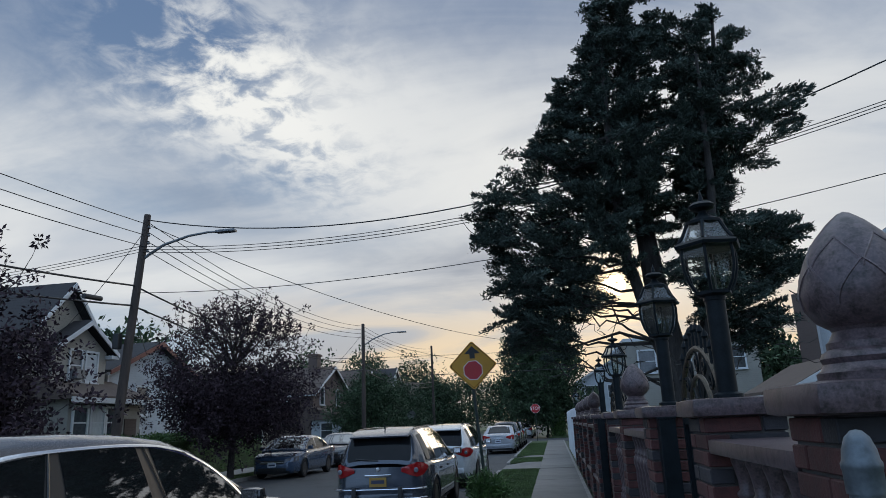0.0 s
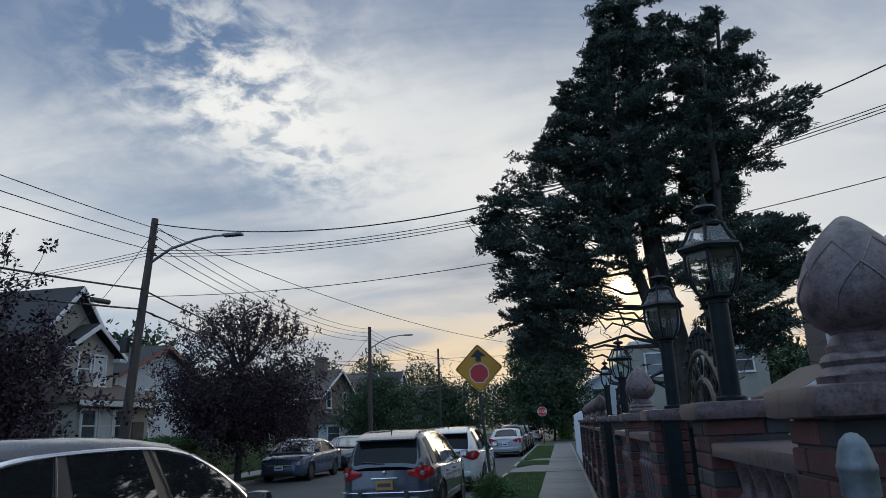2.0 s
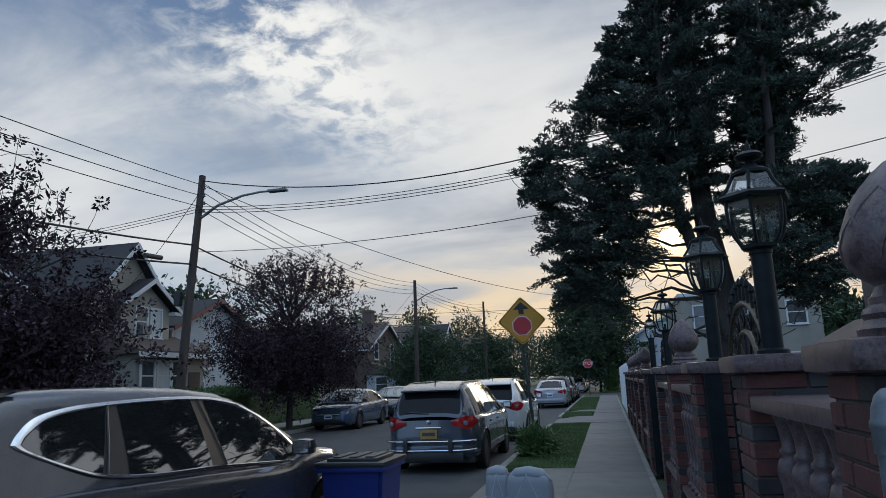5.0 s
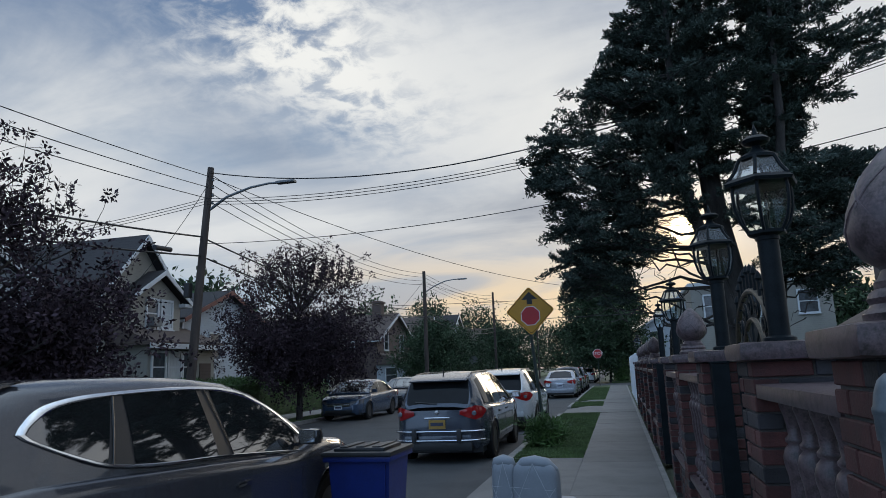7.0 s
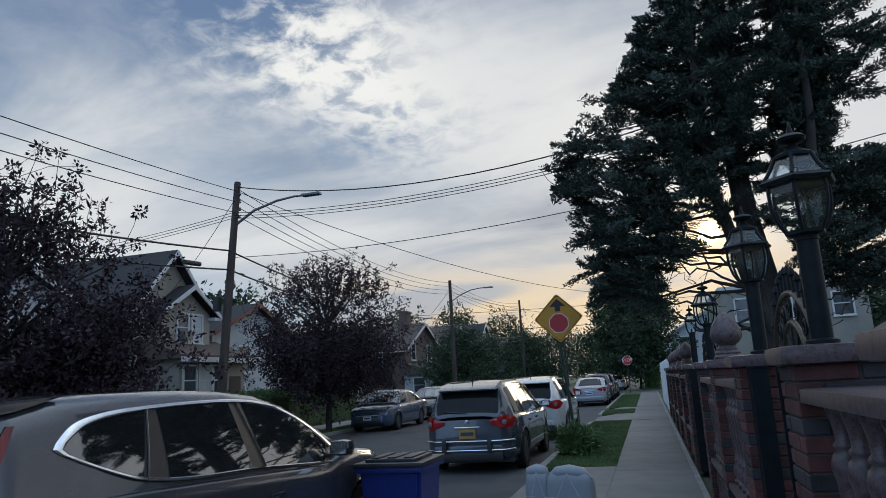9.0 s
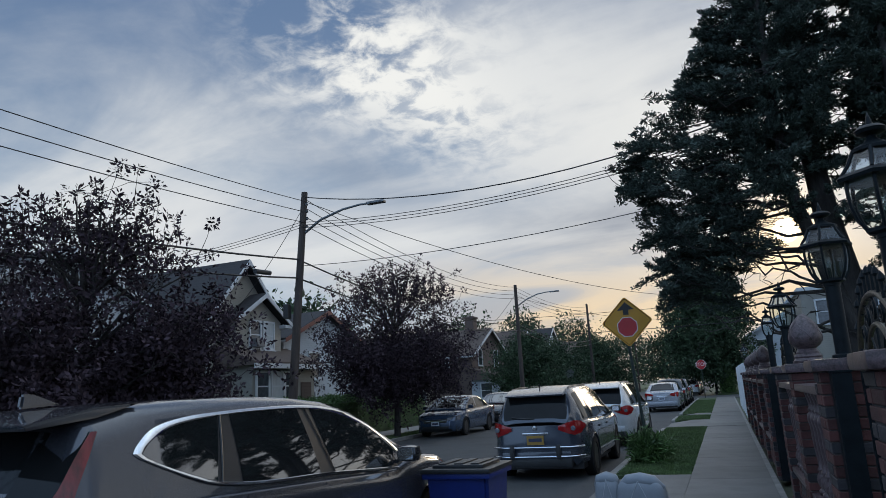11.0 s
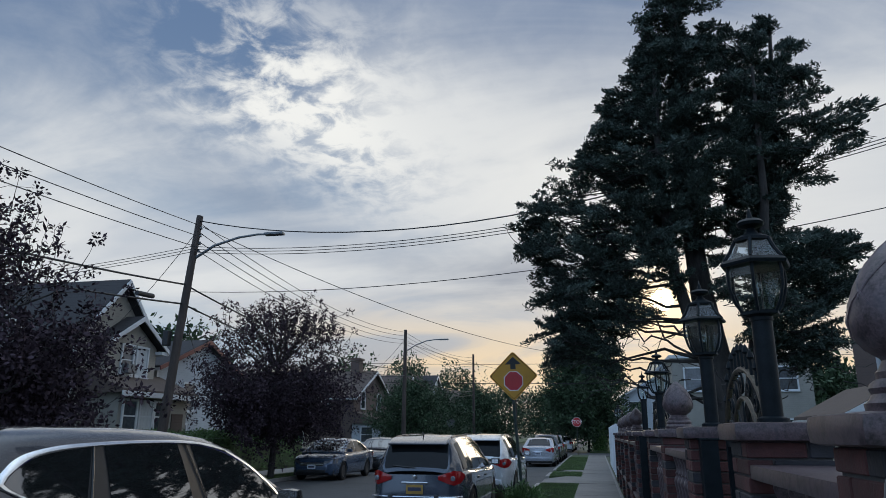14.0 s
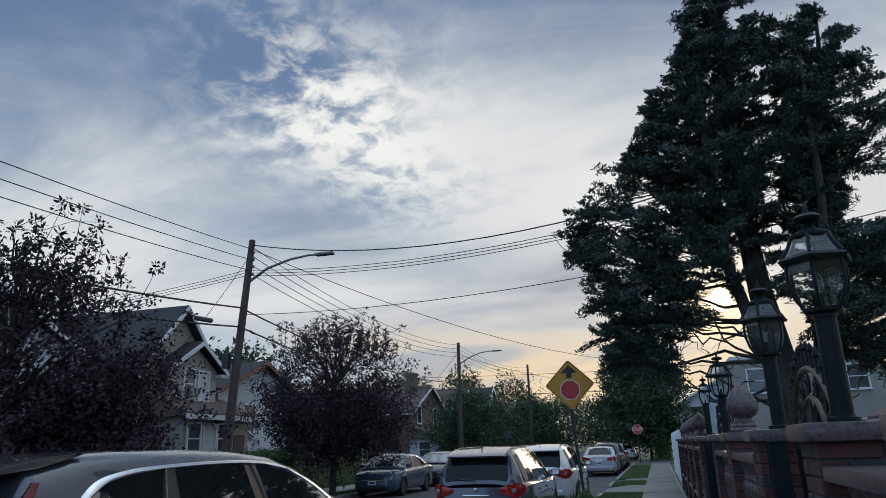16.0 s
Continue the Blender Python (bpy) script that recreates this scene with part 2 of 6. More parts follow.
def thing(name, m, label, category, group="", kind=""):
    ob = new(name)
    ob.empty_display_size = 0.1
    ob.matrix_world = m
    return tagged(ob, label, category, group, kind)


def box(bm, lo, hi, bevel=0.0, m=None):
    """Adds a box, bevelled if asked."""
    lo, hi = Vector(lo), Vector(hi)
    c, s = (lo + hi) / 2, hi - lo
    t = Matrix.Translation(c) @ Matrix.Diagonal((s.x, s.y, s.z, 1))
    made = bmesh.ops.create_cube(bm, size=1, matrix=t)["verts"]
    if bevel:
        edges = {e for v in made for e in v.link_edges}
        made = bmesh.ops.bevel(bm, geom=list(edges), offset=bevel, segments=2, affect="EDGES", profile=0.7)["verts"]
    if m is not None:
        bmesh.ops.transform(bm, matrix=m, verts=list({v for v in made}))
    return made


def boxes(*args, bevel=0.0):
    bm = bmesh.new()
    for lo, hi in args:
        box(bm, lo, hi, bevel)
    return bm


def lathe(profile, seg=24, bm=None, m=None, sides_turn=0.0):
    """Turns a profile of (radius, height) round z."""
    bm = bm or bmesh.new()
    rings = []
    for r, z in profile:
        if r < 1e-5:
            rings.append([bm.verts.new((0, 0, z))])
        else:
            rings.append([bm.verts.new((r * math.cos(sides_turn + 2 * math.pi * i / seg), r * math.sin(sides_turn + 2 * math.pi * i / seg), z)) for i in range(seg)])
    for a, b in zip(rings, rings[1:]):
        if len(a) == 1 and len(b) == 1:
            continue
        for i in range(seg):
            j = (i + 1) % seg
            if len(a) == 1:
                bm.faces.new((a[0], b[j], b[i]))
            elif len(b) == 1:
                bm.faces.new((a[i], a[j], b[0]))
            else:
                bm.faces.new((a[i], a[j], b[j], b[i]))
    if len(rings[0]) > 1:
        bm.faces.new(list(reversed(rings[0])))
    if len(rings[-1]) > 1:
        bm.faces.new(rings[-1])
    if m is not None:
        bmesh.ops.transform(bm, matrix=m, verts=[v for r in rings for v in r])
    return bm


def tube(bm, pts, radii, seg=8, caps=True):
    """A tube along points with a radius at each."""
    pts = [Vector(p) for p in pts]
    if not hasattr(radii, "__len__"):
        radii = [radii] * len(pts)
    rings, side = [], None
    for i, p in enumerate(pts):
        d = (pts[min(i + 1, len(pts) - 1)] - pts[max(i - 1, 0)]).normalized()
        if side is None:
            side = d.orthogonal().normalized()
        side = (side - d * side.dot(d))
        side = side.normalized() if side.length > 1e-6 else d.orthogonal().normalized()
        up = d.cross(side)
        rings.append([bm.verts.new(p + (side * math.cos(2 * math.pi * k / seg) + up * math.sin(2 * math.pi * k / seg)) * radii[i]) for k in range(seg)])
    for a, b in zip(rings, rings[1:]):
        for k in range(seg):
            j = (k + 1) % seg
            bm.faces.new((a[k], a[j], b[j], b[k]))
    if caps:
        bm.faces.new(list(reversed(rings[0])))
        bm.faces.new(rings[-1])
    return bm


def prism(poly, lo, hi, axis="y", bm=None):
    """Extrudes a flat outline along an axis. The outline's two numbers are the other two axes in order."""
    bm = bm or bmesh.new()

    def at(p, v):
        return {"x": (v, p[0], p[1]), "y": (p[0], v, p[1]), "z": (p[0], p[1], v)}[axis]

    a = [bm.verts.new(at(p, lo)) for p in poly]
    b = [bm.verts.new(at(p, hi)) for p in poly]
    fs = [bm.faces.new(a), bm.faces.new(list(reversed(b)))]
    for i in range(len(poly)):
        j = (i + 1) % len(poly)
        fs.append(bm.faces.new((a[j], a[i], b[i], b[j])))
    bmesh.ops.recalc_face_normals(bm, faces=fs)
    return bm


def quads_object(name, verts, faces, material):
    """A mesh object from arrays of places and faces."""
    me = bpy.data.meshes.new(name)
    n, k = len(faces), faces.shape[1]
    me.vertices.add(len(verts))
    me.vertices.foreach_set("co", np.asarray(verts, np.float32).ravel())
    me.loops.add(n * k)
    me.loops.foreach_set("vertex_index", np.asarray(faces, np.int32).ravel())
    me.polygons.add(n)
    me.polygons.foreach_set("loop_start", np.arange(0, n * k, k, dtype=np.int32))
    me.update(calc_edges=True)
    me.materials.append(material)
    return new(name, me)

# ---- ground, road and pavements ----
ROAD_Z = -0.12
KERB_R, KERB_L = -1.95, -11.0


def slab_thing(name, lo, hi, material, label, category, bevel=0.0):
    ob = mesh_object(name, boxes((lo, hi), bevel=bevel), material)
    return tagged(ob, label, category, kind="structure")


def ground():
    bm = bmesh.new()
    bmesh.ops.create_grid(bm, x_segments=40, y_segments=40, size=2500, matrix=Matrix.Translation((0, 0, -0.14)))
    tagged(mesh_object("ground", bm, EARTH), "dull green and brown ground reaching the horizon", "ground", kind="structure")
    slab_thing("road", (KERB_L, -40, -0.3), (KERB_R, 260, ROAD_Z), ASPHALT, "worn grey asphalt street with faint patches", "road")
    slab_thing("road", (-80, 57, -0.3), (80, 66, ROAD_Z + 0.004), ASPHALT, "worn grey asphalt cross street", "road")
    # lawns and yards
    slab_thing("ground_yard", (0.98, -20, -0.3), (40, 56, -0.01), SOIL, "grassy front yards behind the brick wall", "yard")
    slab_thing("ground_yard", (-40, -40, -0.3), (-14.3, 56, 0.0), SOIL, "grassy front yards across the street", "yard")
    slab_thing("ground_yard", (-40, 67, -0.3), (-14.3, 250, 0.0), SOIL, "grassy front yards past the crossing", "yard")
    slab_thing("ground_yard", (-0.6, 67, -0.3), (40, 250, 0.0), SOIL, "grassy yards past the crossing", "yard")


ground()


def kerb(name, x0, x1, y0, y1):
    bm = bmesh.new()
    y = y0
    while y < y1 - 0.05:
        e = min(y + 2.4, y1)
        box(bm, (x0, y + 0.006, -0.3), (x1, e - 0.006, 0.0), 0.018)
        y = e
    tagged(mesh_object(name, bm, KERB), "pale worn concrete kerb stones along the street", "kerb", kind="structure")


for a, b in ((12.3, 23.7), (27.7, 30.7), (32.7, 55.5)):
    kerb("kerb_right", KERB_R, KERB_R + 0.15, a, b)
    slab_thing("verge", (KERB_R + 0.15, a, -0.3), (-0.6, b, -0.012), SOIL, "strip of lawn between kerb and pavement", "lawn")
kerb("kerb_left", KERB_L - 0.15, KERB_L, -30, 56)
slab_thing("verge_left", (KERB_L - 1.1, -30, -0.3), (KERB_L - 0.15, 56, -0.012), SOIL, "strip of lawn along the far kerb", "lawn")
slab_thing("pavement_left", (KERB_L - 2.9, -30, -0.3), (KERB_L - 1.1, 56, 0.0), CONCRETE, "pale concrete pavement across the street", "pavement")


def apron(y0, y1):
    bm = prism([(KERB_R + 0.002, ROAD_Z + 0.02), (-1.2, -0.006), (-0.6, -0.006), (-0.6, -0.3), (KERB_R + 0.002, -0.3)], y0, y1, "y")
    tagged(mesh_object("driveway_apron", bm, CONCRETE), "grey concrete driveway apron sloping to the street", "driveway", kind="structure")


apron(-12, 12.3)
apron(23.7, 27.7)
apron(30.7, 32.7)


# ---- brick wall with balustrades ----
WX0, WX1 = 0.652, 1.0


def cap_stone(bm, x0, x1, y0, y1, z0, z1, r):
    box(bm, (x0, y0, z0), (x1, y1, z1), r)


BRICK_MESH = {}


def brick_mesh(l, w, h):
    key = (round(l, 3), round(w, 3), round(h, 3))
    if key not in BRICK_MESH:
        me = bpy.data.meshes.new("brick")
        bm = bmesh.new()
        box(bm, (-l / 2, -w / 2, -h / 2), (l / 2, w / 2, h / 2))
        bmesh.ops.bevel(bm, geom=list(bm.edges), offset=0.004, segments=1, affect="EDGES")
        bm.to_mesh(me)
        bm.free()
        me.materials.append(BRICK)
        BRICK_MESH[key] = me
    return BRICK_MESH[key]


rng = random.Random(5)
BRICK_JOBS = []


def pillar(y0, y1, finial, lamp=None, detail=True, top=1.51):
    yc = (y0 + y1) / 2
    t = thing("brick_pillar", pose((WX0 + WX1) / 2, yc, 0), "square red and dark brick pillar under a mauve granite cap", "pillar", "pillars of the brick wall")
    w, d = WX1 - WX0, y1 - y0
    part("core", boxes(((-w / 2 + 0.012, -d / 2 + 0.012, -0.05), (w / 2 - 0.012, d / 2 - 0.012, top))), MORTAR, t, "grey mortar")
    bm = bmesh.new()
    cap_stone(bm, -w / 2 - 0.05, w / 2 + 0.05, -d / 2 - 0.05, d / 2 + 0.05, top, top + 0.08, 0.032)
    part("cap", bm, GRANITE, t, "mauve speckled granite cap with rounded edges", True)
    BRICK_JOBS.append((t, w, d, top, detail))
    if finial:
        f = thing("granite_finial", pose((WX0 + WX1) / 2, yc, top + 0.08), "mauve granite teardrop finial with carved petals", "finial", "finials of the brick wall")
        part("base", lathe([(0.13, 0), (0.132, 0.025), (0.12, 0.035), (0.112, 0.05), (0.118, 0.065), (0.112, 0.08), (0.098, 0.09), (0.098, 0.108), (0.088, 0.118), (0.078, 0.14), (0.085, 0.152)], 32), GRANITE, f, "", True)
        prof = [(0.085, 0.15), (0.112, 0.17), (0.134, 0.205), (0.142, 0.25), (0.136, 0.30), (0.116, 0.355), (0.085, 0.41), (0.048, 0.455), (0.018, 0.482), (0.0, 0.49)]
        part("bulb", lathe(prof, 40), GRANITE, f, "carved petal teardrop", True)
        for k in range(6):
            ridges = bmesh.new()
            a0 = 2 * math.pi * k / 6 + 0.3
            for lo, hi, off, rr in ((0.205, 0.325, 0.0, 0.0045), (0.30, 0.40, math.pi / 6, 0.0035)):
                for sgn in (-1, 1):
                    pts = []
                    for i in range(9):
                        u = i / 8
                        z = lo + (hi - lo) * u
                        r = float(np.interp(z, [p[1] for p in prof], [p[0] for p in prof])) - 0.001
                        a = a0 + off + sgn * (1 - u ** 1.6) * math.pi / 6
                        pts.append((r * math.cos(a), r * math.sin(a), z))
                    tube(ridges, pts, rr, 5)
            part("petal", ridges, GRANITE, f, "carved petal outline", True)
        f.scale = (1, 1, 0.93)
    return t


def lantern(x, y, z, sides=6, s=1.0, post=0.5, r=0.047, turn=0.2):
    """A post lantern: post, glass body, roof and finial."""
    t = thing("post_lantern", pose(x, y, z), "black metal lantern with clear glass on a round post", "lamp", "lanterns along the wall")
    bm = lathe([(r * 1.5, 0), (r * 1.5, 0.02), (r, 0.03), (r, post - 0.03), (r * 1.12, post - 0.028), (r * 1.12, post)], 20)
    part("post", bm, BLACK_METAL, t, "round black post", True)
    zb = post
    prof = [(0.085 * s, zb + 0.012), (0.115 * s, zb + 0.06 * s), (0.135 * s, zb + 0.13 * s), (0.138 * s, zb + 0.20 * s), (0.132 * s, zb + 0.24 * s)]
    part("base_ring", lathe([(0.05 * s, zb - 0.012), (0.092 * s, zb), (0.092 * s, zb + 0.016)], sides, sides_turn=turn), BLACK_METAL, t)
    for k in range(sides):
        a = turn + 2 * math.pi * k / sides
        part("frame_bar", tube(bmesh.new(), [(q * math.cos(a), q * math.sin(a), h) for q, h in prof], 0.0085 * s, 6), BLACK_METAL, t, "", True)
    for k in range(sides):
        pane = bmesh.new()
        a, b = turn + 2 * math.pi * k / sides, turn + 2 * math.pi * (k + 1) / sides
        rows = [(pane.verts.new((q * math.cos(a), q * math.sin(a), h)), pane.verts.new((q * math.cos(b), q * math.sin(b), h))) for q, h in prof]
        for (c, d), (e, f) in zip(rows, rows[1:]):
            pane.faces.new((c, d, f, e))
        ob = part("pane", pane, GLASS, t, "clear glass", True)
        ob.visible_shadow = False
    ze = zb + 0.24 * s
    part("eave", lathe([(0.13 * s, ze - 0.004), (0.165 * s, ze - 0.006), (0.172 * s, ze + 0.008), (0.150 * s, ze + 0.026)], sides, sides_turn=turn), BLACK_METAL, t)
    rp = [(0.148 * s, ze + 0.024), (0.118 * s, ze + 0.065 * s), (0.088 * s, ze + 0.128 * s)]
    for k in range(sides):
        pane = bmesh.new()
        a, b = turn + 2 * math.pi * k / sides, turn + 2 * math.pi * (k + 1) / sides
        rows = [(pane.verts.new((q * math.cos(a), q * math.sin(a), h)), pane.verts.new((q * math.cos(b), q * math.sin(b), h))) for q, h in rp]
        for (c, d), (e, f) in zip(rows, rows[1:]):
            pane.faces.new((c, d, f, e))
        ob = part("roof_pane", pane, ROOF_GLASS, t, "sloping glass roof pane", True)
        ob.visible_shadow = False
    for k in range(sides):
        a = turn + 2 * math.pi * k / sides
        part("roof_bar", tube(bmesh.new(), [(q * math.cos(a), q * math.sin(a), h) for q, h in rp], 0.009 * s, 6), BLACK_METAL, t, "", True)
    zt = ze + 0.125 * s
    part("crown", lathe([(0.092 * s, zt - 0.004), (0.092 * s, zt + 0.010), (0.070 * s, zt + 0.022), (0.036 * s, zt + 0.040), (0.022 * s, zt + 0.056), (0.020 * s, zt + 0.068), (0.058 * s, zt + 0.080), (0.066 * s, zt + 0.094), (0.050 * s, zt + 0.110), (0.016 * s, zt + 0.118), (0.009 * s, zt + 0.15), (0.0, zt + 0.185)], 16), BLACK_METAL, t, "black cap and knob", True)
    cand = lathe([(0.03 * s, zb + 0.01), (0.014 * s, zb + 0.02), (0.014 * s, zb + 0.09 * s)], 12)
    part("candle_sleeve", cand, BLACK_METAL, t, "", True)
    part("bulb", lathe([(0.008 * s, zb + 0.09 * s), (0.02 * s, zb + 0.12 * s), (0.019 * s, zb + 0.15 * s), (0.006 * s, zb + 0.195 * s), (0, zb + 0.2 * s)], 14), GLASS, t, "unlit candle bulb", True)
    return t


BALUSTER = lathe([(0.056, 0), (0.056, 0.04), (0.040, 0.05), (0.040, 0.062), (0.052, 0.085), (0.060, 0.12), (0.053, 0.155), (0.034, 0.19), (0.044, 0.20), (0.044, 0.212), (0.031, 0.23),
                  (0.034, 0.30), (0.043, 0.40), (0.049, 0.48), (0.047, 0.53), (0.050, 0.57), (0.059, 0.61), (0.061, 0.64), (0.052, 0.672), (0.036, 0.69), (0.046, 0.70), (0.046, 0.712), (0.034, 0.725),
                  (0.037, 0.765), (0.046, 0.81), (0.054, 0.835), (0.054, 0.87)], 20)
BALUSTER_MESH = bpy.data.meshes.new("baluster")
BALUSTER.to_mesh(BALUSTER_MESH)
BALUSTER.free()
BALUSTER_MESH.materials.append(GRANITE)
BALUSTER_MESH.polygons.foreach_set("use_smooth", [True] * len(BALUSTER_MESH.polygons))
LOW_JOBS = []


def balustrade(y0, y1):
    """Low brick wall, granite coping, turned balusters and a flat granite rail between two pillars."""
    t = thing("balustrade", pose((WX0 + WX1) / 2, (y0 + y1) / 2, 0), "mauve granite balusters and rail on a low brick wall", "balustrade", "balustrades of the brick wall")
    h = (y1 - y0) / 2
    part("low_wall", boxes(((-0.108, -h, -0.05), (0.108, h, 0.44))), MORTAR, t, "mortar core of the low wall")
    LOW_JOBS.append((t, h))
    part("coping", boxes(((-0.16, -h, 0.44), (0.16, h, 0.49)), bevel=0.012), GRANITE, t, "granite coping", True)
    part("rail", boxes(((-0.17, -h, 1.355), (0.17, h, 1.415)), bevel=0.014), GRANITE, t, "flat granite rail", True)
    n = max(2, int(round((y1 - y0) / 0.225)))
    for i in range(n):
        b = new("baluster", BALUSTER_MESH)
        b.parent = t
        b.location = (-0.055, -h + (i + 0.5) * 2 * h / n, 0.49)


PILLARS = [(1.77, 2.11, True), (3.25, 3.60, False), (5.08, 5.42, False), (7.05, 7.39, True), (8.95, 9.29, False),
           (11.9, 12.25, False), (14.3, 14.64, True), (16.9, 17.24, True), (19.6, 19.94, True), (22.4, 22.74, True), (25.1, 25.44, False)]
for a, b, fin in PILLARS:
    pillar(a, b, fin, detail=a < 13)
for i, (a, b) in enumerate(zip(PILLARS, PILLARS[1:])):
    if i in (1, 4):
        continue
    balustrade(a[1], b[0])
lantern(0.83, 3.5, 1.59, 6, 1.0, 0.50)
lantern(0.83, 5.25, 1.59, 6, 1.0, 0.50)
lantern(0.83, 9.15, 1.59, 6, 1.0, 0.45)
lantern(0.83, 12.1, 1.59, 4, 0.8, 0.5, turn=0.785)
lantern(0.83, 25.3, 1.59, 6, 1.0, 0.45)


def scroll(bm, cx, cz, r0, turns, start, sign, r=0.009):
    pts = []
    for i in range(20):
        u = i / 19
        a = start + sign * turns * 2 * math.pi * u
        q = r0 * (1 - 0.8 * u)
        pts.append((0, cx + q * math.cos(a), cz + q * math.sin(a)))
    tube(bm, pts, r, 5)


def iron_gate(y0, y1, m, h=1.5, name_label="black iron gate with gilded arches and scrollwork"):
    """A gate leaf in the plane x = 0 of its pose, from y0 to y1."""
    t = thing("iron_gate", m, name_label, "gate", "gates of the brick wall")
    fr = bmesh.new()
    for y in (y0 + 0.02, y1 - 0.02):
        box(fr, (-0.02, y - 0.02, 0.05), (0.02, y + 0.02, h))
    for z in (0.1, 0.75, h - 0.02):
        box(fr, (-0.018, y0 + 0.04, z - 0.018), (0.018, y1 - 0.04, z + 0.018))
    part("gate_frame", fr, BLACK_METAL, t)
    part("gate_sheet", boxes(((0.004, y0 + 0.04, 0.12), (0.010, y1 - 0.04, h - 0.04))), BLACK_METAL, t, "solid black sheet panel")
    c, w = (y0 + y1) / 2, (y1 - y0) / 2
    arch = bmesh.new()
    for k, (rw, rh) in enumerate(((w - 0.02, 0.40), (w * 0.52, 0.24))):
        tube(arch, [(0, c + rw * math.cos(a), h + rh * math.sin(a)) for a in np.linspace(0, math.pi, 25)], 0.018 if k == 0 else 0.014, 8)
    part("arch", arch, IRON_GOLD, t, "arched bars with worn gilding", True)
    sc = bmesh.new()
    for k in range(7):
        a = math.pi * (k + 0.5) / 7
        cx, cz = c + w * 0.74 * math.cos(a), h + 0.32 * math.sin(a)
        scroll(sc, cx, cz, 0.055, 1.4, a, 1)
        scroll(sc, cx, cz, 0.05, 1.4, a + math.pi, -1)
    for k in range(5):
        a = math.pi * (k + 0.5) / 5
        tube(sc, [(0, c, h), (0, c + w * 0.5 * math.cos(a), h + 0.22 * math.sin(a))], 0.006, 5)
    part("scrollwork", sc, BLACK_METAL, t, "curled black scrolls", True)
    n = max(6, int((y1 - y0) / 0.1))
    for k in range(n):
        y = y0 + 0.06 + (y1 - y0 - 0.12) * k / (n - 1)
        u = (y - c) / (w - 0.02)
        z0 = h + 0.42 * math.sqrt(max(0, 1 - u * u)) - 0.02
        sp = tube(bmesh.new(), [(0, y, z0 - 0.02), (0, y, z0 + 0.10)], 0.011, 6)
        lathe([(0.004, z0 + 0.09), (0.021, z0 + 0.11), (0.016, z0 + 0.13), (0.0, z0 + 0.155)], 8, sp, Matrix.Translation((0, y, 0)))
        part("spike", sp, BLACK_METAL, t, "", True)
    part("knob", lathe([(0.012, 0), (0.012, 0.04), (0.028, 0.05), (0.03, 0.07), (0.018, 0.085), (0, 0.088)], 14, None, Matrix.Translation((-0.02, y0 + 0.1, 1.05)) @ Matrix.Rotation(radians(-90), 4, "Y")), CHROME, t, "round steel knob", True)
    return t


iron_gate(0, 1.14, pose(0.86, 3.71, 0))
iron_gate(0, 1.28, pose(0.95, 9.31, 0))
iron_gate(0, 1.28, pose(0.95, 10.61, 0))

for y in (3.61, 4.94, 9.31, 11.76):
    t = thing("gate_post", pose(0.74, y + 0.065, 0), "square black steel gate post beside a brick pillar", "post", "gate posts")
    part("shaft", boxes(((-0.04, -0.06, -0.05), (0.07, 0.06, 1.5)), bevel=0.006), BLACK_METAL, t)
    part("cap", boxes(((-0.045, -0.065, 1.5), (0.075, 0.065, 1.515)), bevel=0.004), BLACK_METAL, t)
# galvanised fence post beside the first pillar
t = thing("fence_post", pose(0.566, 1.45, 0.04), "galvanised steel fence post with a domed cap", "post")
part("pipe", lathe([(0.030, -0.1), (0.030, 1.36)], 24), GALV, t, "", True)
part("dome_cap", lathe([(0.034, 1.33), (0.0345, 1.372), (0.036, 1.375), (0.036, 1.385), (0.033, 1.39), (0.030, 1.41), (0.022, 1.432), (0.01, 1.444), (0, 1.446)], 24), GALV, t, "domed galvanised cap", True)

# white fence past the brick wall
t = thing("white_fence", pose(0.75, 0, 0), "white vinyl panel fence beside the pavement", "fence")
VINYL = mat("white_vinyl", (0.72, 0.74, 0.76), 0.5, vary=0.06, scale=2, fine=40, bump=0.03)
for k in range(8):
    y = 25.6 + k * 1.8
    part("fence_post", boxes(((-0.06, y, 0), (0.06, y + 0.12, 1.90)), bevel=0.01), VINYL, t)
    part("fence_panel", boxes(((-0.02, y + 0.12, 0.05), (0.02, y + 1.8, 1.80)), bevel=0.004), VINYL, t)

# ---- cars ----
Q_BOT = None


def interp(x, table):
    return float(np.interp(x, [a for a, b in table], [b for a, b in table]))


